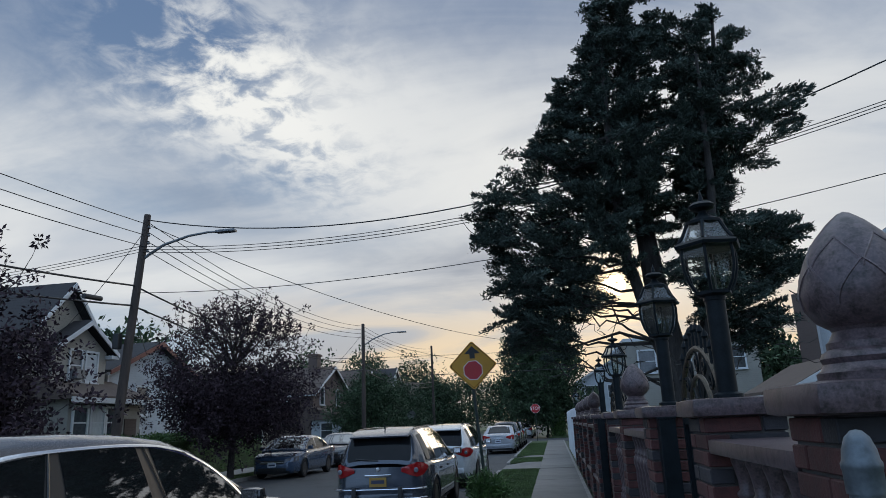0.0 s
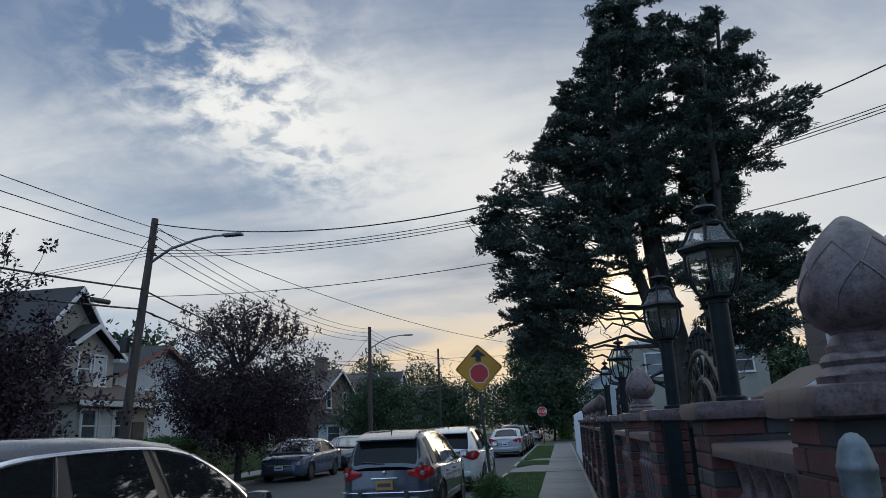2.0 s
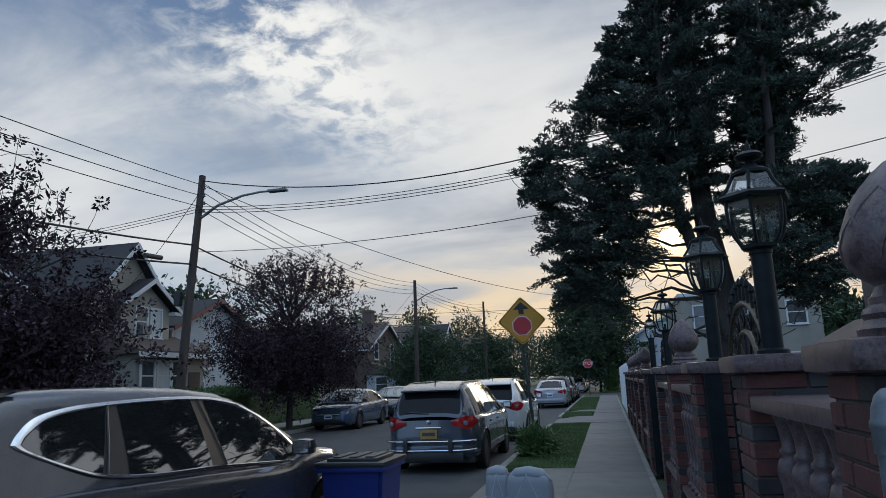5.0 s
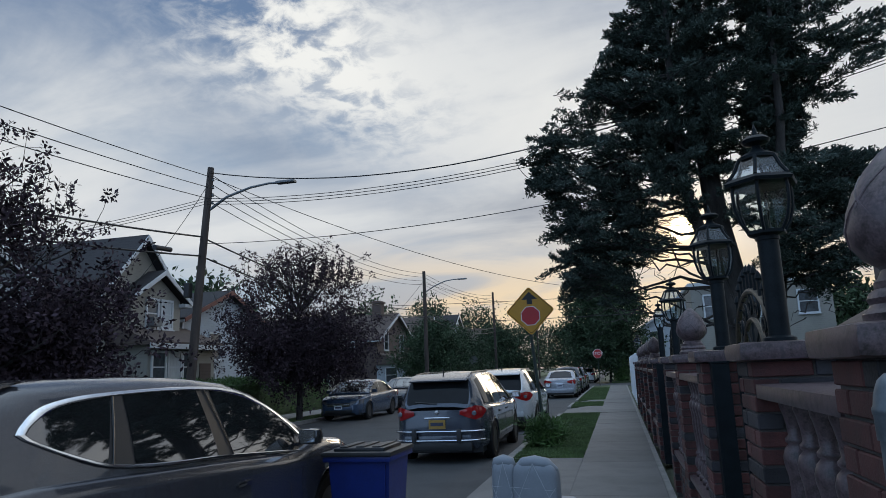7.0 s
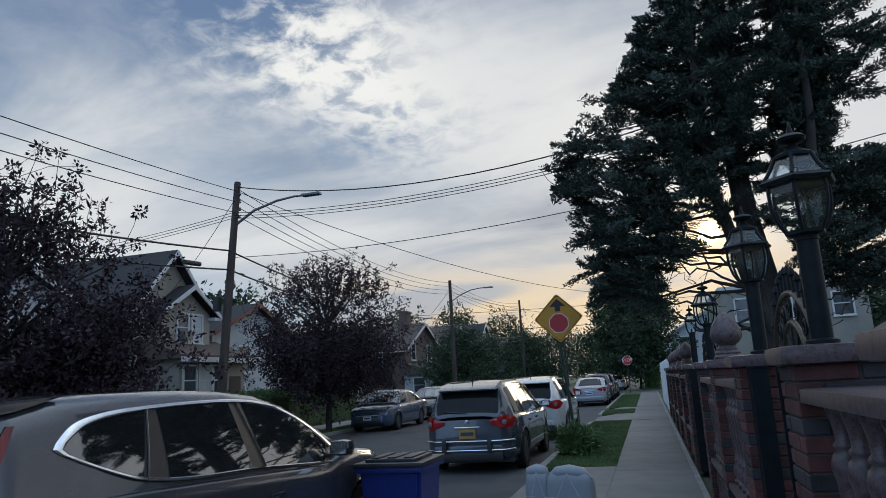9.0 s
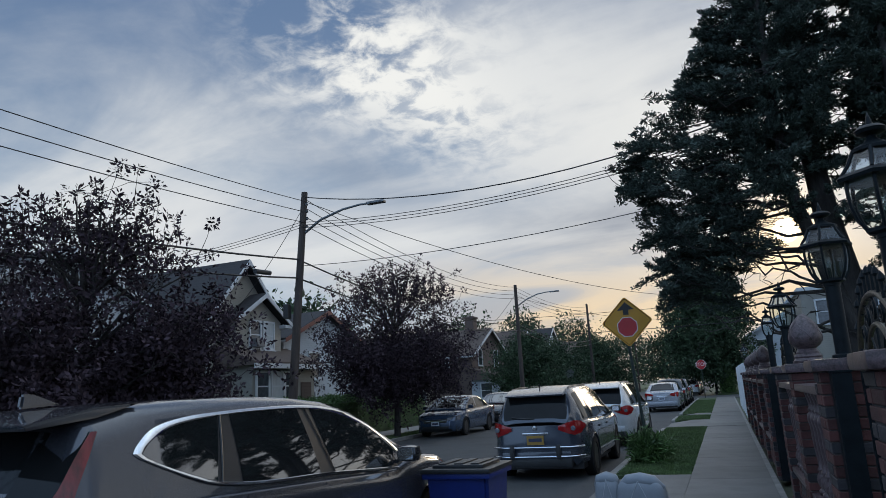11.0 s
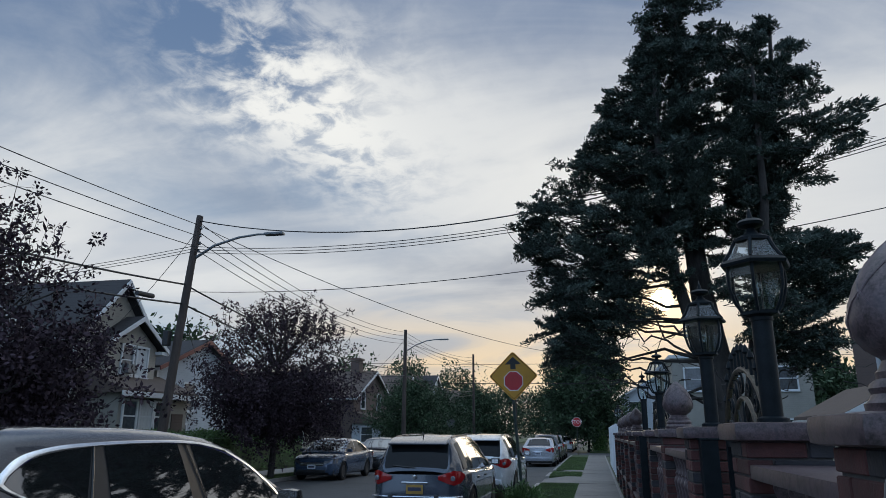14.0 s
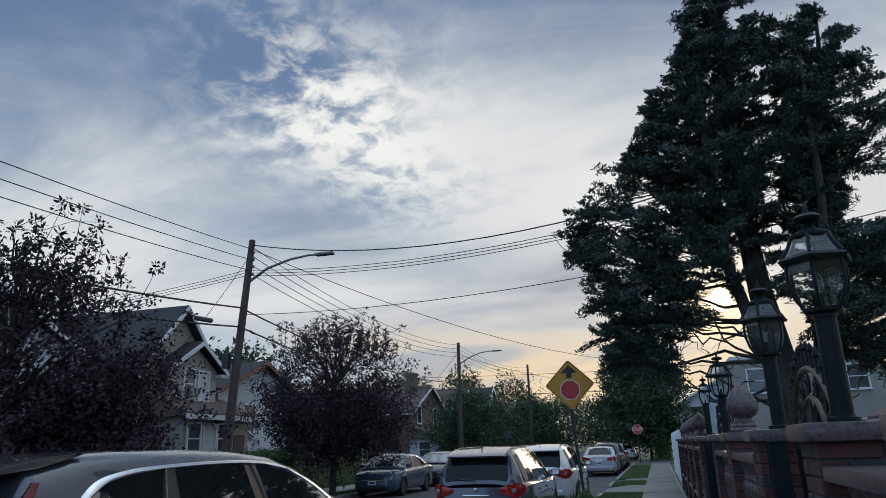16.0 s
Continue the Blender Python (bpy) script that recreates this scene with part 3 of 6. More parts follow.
SUV = dict(L=4.6, W=1.84, roof=[(0.0, 1.02), (0.06, 1.10), (0.20, 1.36), (0.34, 1.52), (0.6, 1.605), (1.2, 1.655), (2.0, 1.665), (2.5, 1.63), (2.85, 1.55), (3.5, 1.13), (3.62, 1.06)],
           belt=[(0, 1.0), (0.6, 1.03), (2.0, 1.0), (3.3, 0.97), (3.6, 1.0), (4.0, 0.96), (4.35, 0.88), (4.52, 0.76), (4.6, 0.62)],
           wheels=(0.92, 3.62), R=0.36, sill=0.27, rear_glass=(0.09, 0.36), shield=(2.72, 3.48), g0=0.0, g1=3.62)
SEDAN = dict(L=4.75, W=1.78, roof=[(0.62, 1.0), (0.9, 1.10), (1.55, 1.38), (1.9, 1.45), (2.5, 1.46), (2.9, 1.40), (3.6, 1.04), (3.75, 0.98)],
             belt=[(0, 0.92), (0.25, 1.0), (0.65, 1.0), (2.0, 0.95), (3.4, 0.91), (3.7, 0.93), (4.2, 0.86), (4.55, 0.76), (4.68, 0.65), (4.75, 0.55)],
             wheels=(1.02, 3.78), R=0.33, sill=0.22, rear_glass=(0.75, 1.6), shield=(2.85, 3.65), g0=0.62, g1=3.75)


def car_half_width(c, s):
    L, w = c["L"], c["W"] / 2
    return w * interp(s, c.get("tail", [(0, 0.80), (0.06, 0.88), (0.2, 0.945), (0.6, 0.985), (1.2, 1.0)]) + [(L - 1.2, 1.0), (L - 0.6, 0.965), (L - 0.25, 0.89), (L - 0.08, 0.78), (L, 0.66)])


def green_half(c, s, z):
    """Half width of the cabin's side at a place along the car and a height."""
    zb, zt = interp(s, c["belt"]), interp(s, c["roof"])
    wb = car_half_width(c, s) * 0.945
    wr = wb - c.get("tumble", 0.30) * max(0.0, zt - zb)
    k = (z - zb) / max(0.03, zt - 0.06 - zb)
    return wb + (wr - wb) * min(1.0, max(0.0, k)) ** 1.2


def loft(rows):
    """Skins right-half sections, each from the sill to the middle line, and mirrors them."""
    bm = bmesh.new()
    full = [[(-x, y, z) for x, y, z in r] + [(x, y, z) for x, y, z in reversed(r[:-1])] for r in rows]
    vs = [[bm.verts.new(p) for p in r] for r in full]
    for a, b in zip(vs, vs[1:]):
        for i in range(len(a) - 1):
            bm.faces.new((a[i], a[i + 1], b[i + 1], b[i]))
    bm.faces.new(vs[0])
    bm.faces.new(list(reversed(vs[-1])))
    bmesh.ops.recalc_face_normals(bm, faces=bm.faces)
    return bm


def stations(c):
    L = c["L"]
    s = {0, 0.02, 0.06, 0.12, 0.2, 0.3, 0.45, L, L - 0.02, L - 0.06, L - 0.12, L - 0.2, L - 0.3, L - 0.45}
    s |= {round(v, 3) for v in np.linspace(0.5, L - 0.5, 22)}
    for wc in c["wheels"]:
        s |= {round(wc + (c["R"] + 0.06) * math.cos(a), 3) for a in np.linspace(0, math.pi, 15)}
    return sorted(s)


def panel_side(c, sgn, bottom, top, out, n=14):
    """A curved sheet over the cabin's side between two lines given as (s, z)."""
    bm = bmesh.new()
    rows = []

    def along(line, u):
        v = [a for a, b in line]
        s = v[0] + (v[-1] - v[0]) * u
        return s, interp(s, line)

    for i in range(n + 1):
        (sa, za), (sb, zb) = along(bottom, i / n), along(top, i / n)
        row = []
        for k in range(5):
            s, z = sa + (sb - sa) * k / 4, za + (zb - za) * k / 4
            row.append(bm.verts.new((sgn * (green_half(c, s, z) + out), s, z)))
        rows.append(row)
    for a, b in zip(rows, rows[1:]):
        for k in range(4):
            try:
                bm.faces.new((a[k], b[k], b[k + 1], a[k + 1]) if sgn > 0 else (a[k], a[k + 1], b[k + 1], b[k]))
            except ValueError:
                pass
    return bm


def panel_top(c, s0, s1, inset, out, n=8):
    """A sheet over the sloping front or rear of the cabin."""
    bm = bmesh.new()
    rows = []
    for i in range(n + 1):
        s = s0 + (s1 - s0) * i / n
        zt = interp(s, c["roof"])
        half = green_half(c, s, zt) - inset
        nz = 0.02 + out
        rows.append([bm.verts.new((half * k / 5, s, zt + nz * (1 - (k / 5) ** 4) - 0.012 * (k / 5) ** 2)) for k in range(-5, 6)])
    for a, b in zip(rows, rows[1:]):
        for k in range(10):
            bm.faces.new((a[k], a[k + 1], b[k + 1], b[k]))
    bmesh.ops.recalc_face_normals(bm, faces=bm.faces)
    return bm


def wheel(t, c, x, y, spokes=5):
    R = c["R"]
    m = Matrix.Translation((x, y, R)) @ Matrix.Rotation(radians(90 if x > 0 else -90), 4, "Y")
    w = part("wheel", lathe([(R * 0.62, -0.10), (R * 0.93, -0.10), (R, -0.07), (R, 0.07), (R * 0.93, 0.10), (R * 0.66, 0.10), (R * 0.64, 0.06), (R * 0.6, 0.0)], 32, None, m), RUBBER, t, "black tyre", True)
    bm = bmesh.new()
    lathe([(R * 0.66, 0.09), (R * 0.62, 0.095), (R * 0.6, 0.02), (R * 0.2, 0.0)], 28, bm, m)
    part("rim_well", bm, DARK_TRIM, w, "dark wheel well", True)
    bm = bmesh.new()
    for k in range(spokes):
        a = 2 * math.pi * k / spokes
        box(bm, (0.02, -0.035, 0.05), (R * 0.63, 0.035, 0.085), 0.008, m @ Matrix.Rotation(a, 4, "Z"))
    lathe([(0.0, 0.088), (0.06, 0.085), (0.065, 0.05)], 16, bm, m)
    part("rim", bm, ALLOY, w, "silver alloy spokes", True)


def car(name, c, m, body_mat, label, group="parked cars", side_windows=None, chrome=True, rear=None, facing=None, cladding=None, extra=None, roof_fin=False):
    t = thing(name, m, label, "car", group)
    L = c["L"]
    rows = []
    for s in stations(c):
        w, zb, zs = car_half_width(c, s), interp(s, c["belt"]), c["sill"]
        for wc in c["wheels"]:
            q = (c["R"] + 0.055) ** 2 - (s - wc) ** 2
            if q > 0:
                zs = max(zs, c["R"] - 0.02 + math.sqrt(q))
        if s < 0.1 or s > L - 0.1:
            zs += 0.08
        zs = min(zs, zb - 0.12)
        lo = lambda z: max(z, zs + 0.01)
        rows.append([(w * 0.90, s, zs), (w * 0.975, s, lo(zs + 0.05)), (w * 0.995, s, lo(0.45)), (w, s, lo(0.58)), (w * 0.99, s, lo(min(0.72, zb - 0.1))), (w * 0.985, s, max(zs + 0.04, zb - 0.09)),
                     (w * 0.965, s, zb - 0.02), (w * 0.93, s, zb + 0.002), (w * 0.6, s, zb + 0.025), (0, s, zb + 0.035)])
    body = part("body", loft(rows), body_mat, t, "", True, 50)
    rows = []
    gs = sorted({round(v, 3) for v in np.linspace(c["g0"], c["g1"], 40)} | {a for a, b in c["roof"]})
    for s in gs:
        zb, zt = interp(s, c["belt"]), interp(s, c["roof"])
        zt = max(zt, zb + 0.01)
        rows.append([(green_half(c, s, zb) - 0.004, s, zb - 0.03), (green_half(c, s, zb + 0.3 * (zt - zb)) - 0.002, s, zb + 0.3 * (zt - zb)), (green_half(c, s, zb + 0.65 * (zt - zb)), s, zb + 0.65 * (zt - zb)),
                     (green_half(c, s, zt - 0.06 * min(1, (zt - zb) / 0.3)), s, zt - 0.06 * min(1, (zt - zb) / 0.3)), (green_half(c, s, zt) - 0.05, s, zt - 0.012), (green_half(c, s, zt) * 0.6, s, zt + 0.012), (0, s, zt + 0.02)])
    part("cabin", loft(rows), body_mat, t, "", True, 50)
    bm = bmesh.new()
    box(bm, (-c["W"] / 2 + 0.13, 0.2, 0.2), (c["W"] / 2 - 0.13, L - 0.2, 0.62))
    part("underbody", bm, DARK_TRIM, t, "dark underside")
    for wc in c["wheels"]:
        for sgn in (-1, 1):
            wheel(t, c, sgn * (c["W"] / 2 - 0.115), wc)
    # windows
    if side_windows is None:
        zb = lambda s: interp(s, c["belt"]) + 0.035
        zt = lambda s: interp(s, c["roof"]) - 0.085
        a, b = c["g0"] + 0.45, c["g1"] - 0.35
        mid, quarter = (a + b) / 2 + 0.2, a + 0.55

        def band(p, q):
            ss = np.linspace(p, q, 9)
            return [(s, zb(s)) for s in ss], [(s, max(zb(s) + 0.01, zt(s))) for s in ss]

        side_windows = [band(a, quarter - 0.03), band(quarter + 0.03, mid - 0.04), band(mid + 0.04, b)]
    for sgn in (-1, 1):
        for bot, top in side_windows:
            part("side_window", panel_side(c, sgn, bot, top, 0.004), c.get("glass", REAR_GLASS), t, "dark tinted glass", True)
    part("rear_window", panel_top(c, *c["rear_glass"], c.get("rear_inset", 0.10), 0.004), REAR_GLASS, t, "dark rear glass", True)
    part("windscreen", panel_top(c, *c["shield"], 0.07, 0.004), CAR_GLASS, t, "sloping windscreen", True)
    for sgn in (-1, 1):
        s = c["shield"][1] - 0.28
        x = sgn * (green_half(c, s, 1.0) + 0.02)
        bm = bmesh.new()
        z = interp(s, c["belt"]) + 0.05
        box(bm, (x + sgn * 0.0 - 0.03, s - 0.02, z), (x + 0.03, s + 0.05, z + 0.03))
        vs = box(bm, (x + sgn * 0.12 - 0.10, s - 0.05, z + 0.01), (x + sgn * 0.12 + 0.10, s + 0.10, z + 0.15), 0.062)
        mir = part("wing_mirror", bm, extra or body_mat, t, "", True)
        part("mirror_glass", boxes(((x + sgn * 0.12 - 0.07, s - 0.056, z + 0.035), (x + sgn * 0.12 + 0.07, s - 0.051, z + 0.13))), CHROME, mir, "mirror glass")
    # rear
    w = c["W"] / 2
    hi = 0.86 if c is not SEDAN else 0.80
    for sgn in ((-1, 1) if side_windows is None or len(side_windows) != 3 or side_windows[0][0] is not Q_BOT else ()):
        bm = bmesh.new()
        hw = lambda s: car_half_width(c, s) * 0.992 + 0.004
        pts = [(sgn * (w * 0.46), -0.005), (sgn * min(w * 0.70, hw(0.0)), -0.002), (sgn * hw(0.06), 0.06), (sgn * hw(0.2), 0.2), (sgn * hw(0.34), 0.34)]
        zt = [hi + 0.09, hi + 0.15, hi + 0.18, hi + 0.165, hi + 0.11]
        zl = [hi + 0.03, hi - 0.04, hi - 0.07, hi - 0.04, hi + 0.05]
        ra = [bm.verts.new((p[0], p[1] - 0.012, a)) for p, a in zip(pts, zl)]
        rb = [bm.verts.new((p[0] , p[1] - 0.012, a)) for p, a in zip(pts, zt)]
        rc = [bm.verts.new((p[0] + sgn * 0.012, p[1] - 0.02, (a + b) / 2)) for p, a, b in zip(pts, zl, zt)]
        for i in range(4):
            bm.faces.new((ra[i], ra[i + 1], rc[i + 1], rc[i]))
            bm.faces.new((rc[i], rc[i + 1], rb[i + 1], rb[i]))
        bmesh.ops.recalc_face_normals(bm, faces=bm.faces)
        tl = part("tail_light", bm, TAIL_RED, t, "red tail lens", True)
        if c is not SEDAN:
            part("reversing_lens", lathe([(0.045, 0), (0.04, 0.012), (0, 0.016)], 16, None, Matrix.Translation((sgn * w * 0.76, -0.025, hi + 0.05)) @ Matrix.Rotation(radians(90), 4, "X")), LENS, tl, "round clear lens", True)
    part("bumper_trim", boxes(((-w * c.get("bumper", 0.82), -0.03, 0.36), (w * c.get("bumper", 0.82), 0.08, 0.52)), bevel=0.03), cladding or body_mat, t, "rear bumper", True)
    pl = part("number_plate", boxes(((-0.155, -0.032, hi - 0.22), (0.155, -0.012, hi - 0.06)), bevel=0.004), PLATE if rear != "white" else PLATE_BLUE, t, "number plate with plain bars")
    part("plate_bar", boxes(((-0.12, -0.036, hi - 0.165), (0.12, -0.031, hi - 0.105))), PLATE_INK, pl, "dark bar")
    part("tail_strip", boxes(((-0.24, -0.034, hi - 0.045), (0.24, -0.008, hi - 0.01)), bevel=0.01), CHROME, t, "chrome tailgate strip", True)
    # front
    zn = interp(L - 0.25, c["belt"])
    for sgn in (-1, 1):
        bm = bmesh.new()
        pts = [(sgn * w * 0.52, L - 0.005), (sgn * w * 0.72, L - 0.06), (sgn * w * 0.86, L - 0.2), (sgn * w * 0.945, L - 0.45)]
        ra = [bm.verts.new((p[0], p[1] + 0.012, zn - 0.24 + 0.03 * i)) for i, p in enumerate(pts)]
        rb = [bm.verts.new((p[0] * 0.99, p[1] - 0.03, zn - 0.08 + 0.03 * i)) for i, p in enumerate(pts)]
        for i in range(3):
            bm.faces.new((ra[i], ra[i + 1], rb[i + 1], rb[i]))
        bmesh.ops.solidify(bm, geom=list(bm.faces), thickness=0.02)
        part("headlight", bm, LENS, t, "clear headlight", True)
    part("grille", boxes(((-w * 0.5, L - 0.03, zn - 0.25), (w * 0.5, L + 0.012, zn - 0.12)), bevel=0.012), DARK_TRIM, t, "black grille", True)
    part("grille_bar", boxes(((-w * 0.48, L + 0.010, zn - 0.20), (w * 0.48, L + 0.02, zn - 0.17)), bevel=0.004), CHROME, t, "chrome bar")
    part("front_intake", boxes(((-w * 0.6, L - 0.05, 0.30), (w * 0.6, L + 0.004, 0.40)), bevel=0.01), DARK_TRIM, t, "lower intake")
    fp = part("front_plate", boxes(((-0.155, L + 0.01, 0.43), (0.155, L + 0.025, 0.57)), bevel=0.004), PLATE_BLUE, t, "number plate with plain bars")
    part("plate_bar", boxes(((-0.12, L + 0.024, 0.47), (0.12, L + 0.029, 0.53))), PLATE_INK, fp)
    # door seams and handles
    for sgn in (-1, 1):
        for s in ((1.25, 2.15, 3.15) if c is not SEDAN else (1.5, 2.35, 3.25)):
            pts = []
            for z in np.linspace(0.40, interp(s, c["belt"]) - 0.02, 6):
                pts.append((sgn * (car_half_width(c, s) * interp(z, [(0.4, 0.99), (0.58, 1.0), (0.72, 0.99), (0.95, 0.967)]) + 0.0005), s - 0.05 * (z - 0.7), z))
            part("door_seam", tube(bmesh.new(), pts, 0.004, 5), DARK_TRIM, t, "dark door gap")
        for s in ((1.42, 2.28) if c is not SEDAN else (1.65, 2.5)):
            z = 0.865
            x = sgn * (car_half_width(c, s) * 0.985)
            h = part("door_handle", boxes(((x - 0.02, s, z - 0.018), (x + 0.02, s + 0.2, z + 0.018)), bevel=0.012), extra or body_mat, t, "pull handle", True)
    return t


PLATE = mat("gold_plate", (0.30, 0.18, 0.035), 0.4, vary=0.1, scale=20, fine=90, bump=0)
PLATE_BLUE = mat("pale_plate", (0.55, 0.58, 0.65), 0.4, vary=0.1, scale=20, fine=90, bump=0)
PLATE_INK = mat("plate_ink", (0.03, 0.035, 0.07), 0.5, vary=0.1, bump=0)
GREY_PAINT = paint("dark_grey_paint", (0.042, 0.047, 0.060))
SILVER_BLUE = paint("slate_silver_paint", (0.050, 0.062, 0.084))
WHITE_PAINT = paint("white_paint", (0.62, 0.64, 0.66))
SILVER_PAINT = paint("silver_paint", (0.34, 0.36, 0.40))
BLUE_PAINT = paint("steel_blue_paint", (0.045, 0.075, 0.13))
BLACK_PAINT = paint("black_paint", (0.02, 0.022, 0.026))

CROSS = dict(SUV, L=4.95, W=1.86, roof=[(0.0, 1.20), (0.06, 1.30), (0.16, 1.50), (0.22, 1.60), (0.5, 1.650), (1.0, 1.668), (1.6, 1.672), (2.1, 1.658), (2.5, 1.618), (2.9, 1.52), (3.2, 1.40), (3.5, 1.235), (3.68, 1.11)],
             belt=[(0, 1.12), (0.5, 1.14), (1.0, 1.12), (2.2, 1.05), (3.3, 0.98), (3.6, 1.04), (4.0, 1.045), (4.4, 1.0), (4.7, 0.92), (4.86, 0.82), (4.92, 0.72), (4.95, 0.58)],
             wheels=(0.98, 3.98), rear_glass=(0.03, 0.18), shield=(2.72, 3.6), g1=3.68, tumble=0.34, glass=CAR_GLASS)


def rounded(line, times=3):
    """Cuts the corners of an open line until it is smooth."""
    for _ in range(times):
        cut = [line[0]]
        for (a, b), (c_, d) in zip(line, line[1:]):
            cut += [(a * 0.75 + c_ * 0.25, b * 0.75 + d * 0.25), (a * 0.25 + c_ * 0.75, b * 0.25 + d * 0.75)]
        line = cut + [line[-1]]
    return line


def stretch_of(line, s0, s1, n=24):
    return [(float(s), interp(s, line)) for s in np.linspace(s0, s1, n)]


OUT_TOP = rounded([(0.443, 1.402), (0.457, 1.426), (0.483, 1.443), (0.566, 1.508), (0.677, 1.545), (0.904, 1.578), (1.163, 1.59), (1.611, 1.6), (2.098, 1.599), (2.486, 1.573), (2.809, 1.502), (3.141, 1.381), (3.377, 1.253), (3.509, 1.129)])
OUT_LOW = rounded([(0.443, 1.402), (0.449, 1.39), (0.482, 1.371), (0.62, 1.305), (0.8, 1.233), (1.002, 1.166), (1.468, 1.113), (2.148, 1.081), (2.652, 1.039), (3.394, 0.982)])
IN_TOP = rounded([(0.501, 1.398), (0.516, 1.422), (0.584, 1.462), (0.706, 1.518), (0.889, 1.546), (1.151, 1.566), (1.597, 1.578), (2.081, 1.575), (2.475, 1.547), (2.785, 1.48), (3.099, 1.36), (3.315, 1.239), (3.431, 1.122)])
IN_LOW = rounded([(0.501, 1.398), (0.503, 1.383), (0.626, 1.322), (0.807, 1.253), (1.009, 1.184), (1.476, 1.133), (2.16, 1.103), (2.663, 1.06), (3.376, 1.003)])
Q_BOT, Q_TOP = stretch_of(IN_LOW, 0.501, 0.997), stretch_of(IN_TOP, 0.501, 1.163)
R_BOT, R_TOP = stretch_of(IN_LOW, 1.219, 2.111), stretch_of(IN_TOP, 1.278, 2.074)
F_BOT, F_TOP = stretch_of(IN_LOW, 2.31, 3.298), stretch_of(IN_TOP, 2.242, 3.399)
near_car = car("suv_car", CROSS, pose(-3.61, 2.53, ROAD_Z + 0.01), GREY_PAINT, "dark grey crossover with chrome window trim parked at the kerb",
               side_windows=[(Q_BOT, Q_TOP), (R_BOT, R_TOP), (F_BOT, F_TOP)], cladding=DARK_TRIM, extra=BLACK_PAINT)


def trim_band(c, sgn, outer, inner, n=70):
    """A crowned strip on the cabin's side between two lines."""
    def along(line):
        p = np.array(line)
        d = np.concatenate([[0], np.cumsum(np.linalg.norm(np.diff(p, axis=0), axis=1))])
        u = np.linspace(0, d[-1], n)
        return np.stack([np.interp(u, d, p[:, 0]), np.interp(u, d, p[:, 1])], 1)

    bm = bmesh.new()
    rows = []
    for a, b in zip(along(outer), along(inner)):
        row = []
        for f, o in ((0, 0.003), (0.25, 0.012), (0.75, 0.014), (1, 0.005)):
            q = a + (b - a) * f
            row.append(bm.verts.new((sgn * (green_half(c, q[0], q[1]) + o), q[0], q[1])))
        rows.append(row)
    for a, b in zip(rows, rows[1:]):
        for k in range(3):
            bm.faces.new((a[k], a[k + 1], b[k + 1], b[k]))
    bmesh.ops.recalc_face_normals(bm, faces=bm.faces)
    return bm


PILLAR_RED = mat("deep_red_lens", (0.13, 0.006, 0.010), 0.15, vary=0.35, scale=18, fine=60, bump=0.02, coat=0.5, stretch=(1, 1, 0.2))
PILLAR_GREY = mat("satin_pillar_plastic", (0.022, 0.023, 0.026), 0.35, vary=0.1, scale=8, fine=90, bump=0.03)
for sgn in (-1, 1):
    part("window_surround", panel_side(CROSS, sgn, stretch_of(IN_LOW, 0.50, 3.38, 60), stretch_of(IN_TOP, 0.50, 3.38, 60), 0.001, 60), PILLAR_GREY, near_car, "satin dark window pillars", True)
    part("chrome_trim", trim_band(CROSS, sgn, OUT_TOP, IN_TOP), CHROME, near_car, "bright chrome upper window trim", True)
    part("chrome_trim", trim_band(CROSS, sgn, OUT_LOW, IN_LOW), CHROME, near_car, "bright chrome lower window trim", True)
    for (s0, z0), (s1, z1), rr in (((1.03, 1.176), (1.185, 1.580), 0.007), ((2.31, 1.075), (2.17, 1.585), 0.004)):
        seam_pts = [(sgn * (green_half(CROSS, s0 + (s1 - s0) * q, z0 + (z1 - z0) * q) + 0.006), s0 + (s1 - s0) * q, z0 + (z1 - z0) * q) for q in np.linspace(0, 1, 9)]
        part("window_seal", tube(bmesh.new(), seam_pts, rr, 5), DARK_TRIM, near_car, "black rubber window seal")
    lamp = bmesh.new()
    dark = bmesh.new()
    front, back, inner = [], [], []
    for s0, s1, z in ((-0.05, 0.06, 1.15), (0.045, 0.125, 1.28), (0.14, 0.20, 1.42), (0.235, 0.275, 1.535)):
        front.append(lamp.verts.new((sgn * (green_half(CROSS, s1, z) + 0.010), s1, z)))
        back.append(lamp.verts.new((sgn * (green_half(CROSS, s0, z) + 0.012), s0, z)))
        inner.append([dark.verts.new((sgn * (green_half(CROSS, s0, z) + 0.010), s0, z)), dark.verts.new((sgn * (green_half(CROSS, s0, z) - 0.25), s0 - 0.05, z))])
    for k in range(3):
        lamp.faces.new((front[k], front[k + 1], back[k + 1], back[k]))
        dark.faces.new((inner[k][0], inner[k + 1][0], inner[k + 1][1], inner[k][1]))
    bmesh.ops.recalc_face_normals(lamp, faces=lamp.faces)
    bmesh.ops.recalc_face_normals(dark, faces=dark.faces)
    part("pillar_light", lamp, PILLAR_RED, near_car, "tall dark red pillar light", True)
    part("tailgate_glass_edge", dark, REAR_GLASS, near_car, "black glass edge of the tailgate", True)
sp = prism([(-0.12, 1.585), (-0.10, 1.56), (0.3, 1.60), (0.6, 1.668), (0.3, 1.655)], -0.66, 0.66, "x")
bmesh.ops.bevel(sp, geom=list(sp.edges), offset=0.012, segments=2, affect="EDGES")
part("spoiler", sp, GREY_PAINT, near_car, "roof spoiler", True)
fin = prism([(0.35, 1.67), (0.62, 1.685), (0.42, 1.755), (0.36, 1.75)], -0.02, 0.02, "x")
bmesh.ops.bevel(fin, geom=list(fin.edges), offset=0.012, segments=2, affect="EDGES")
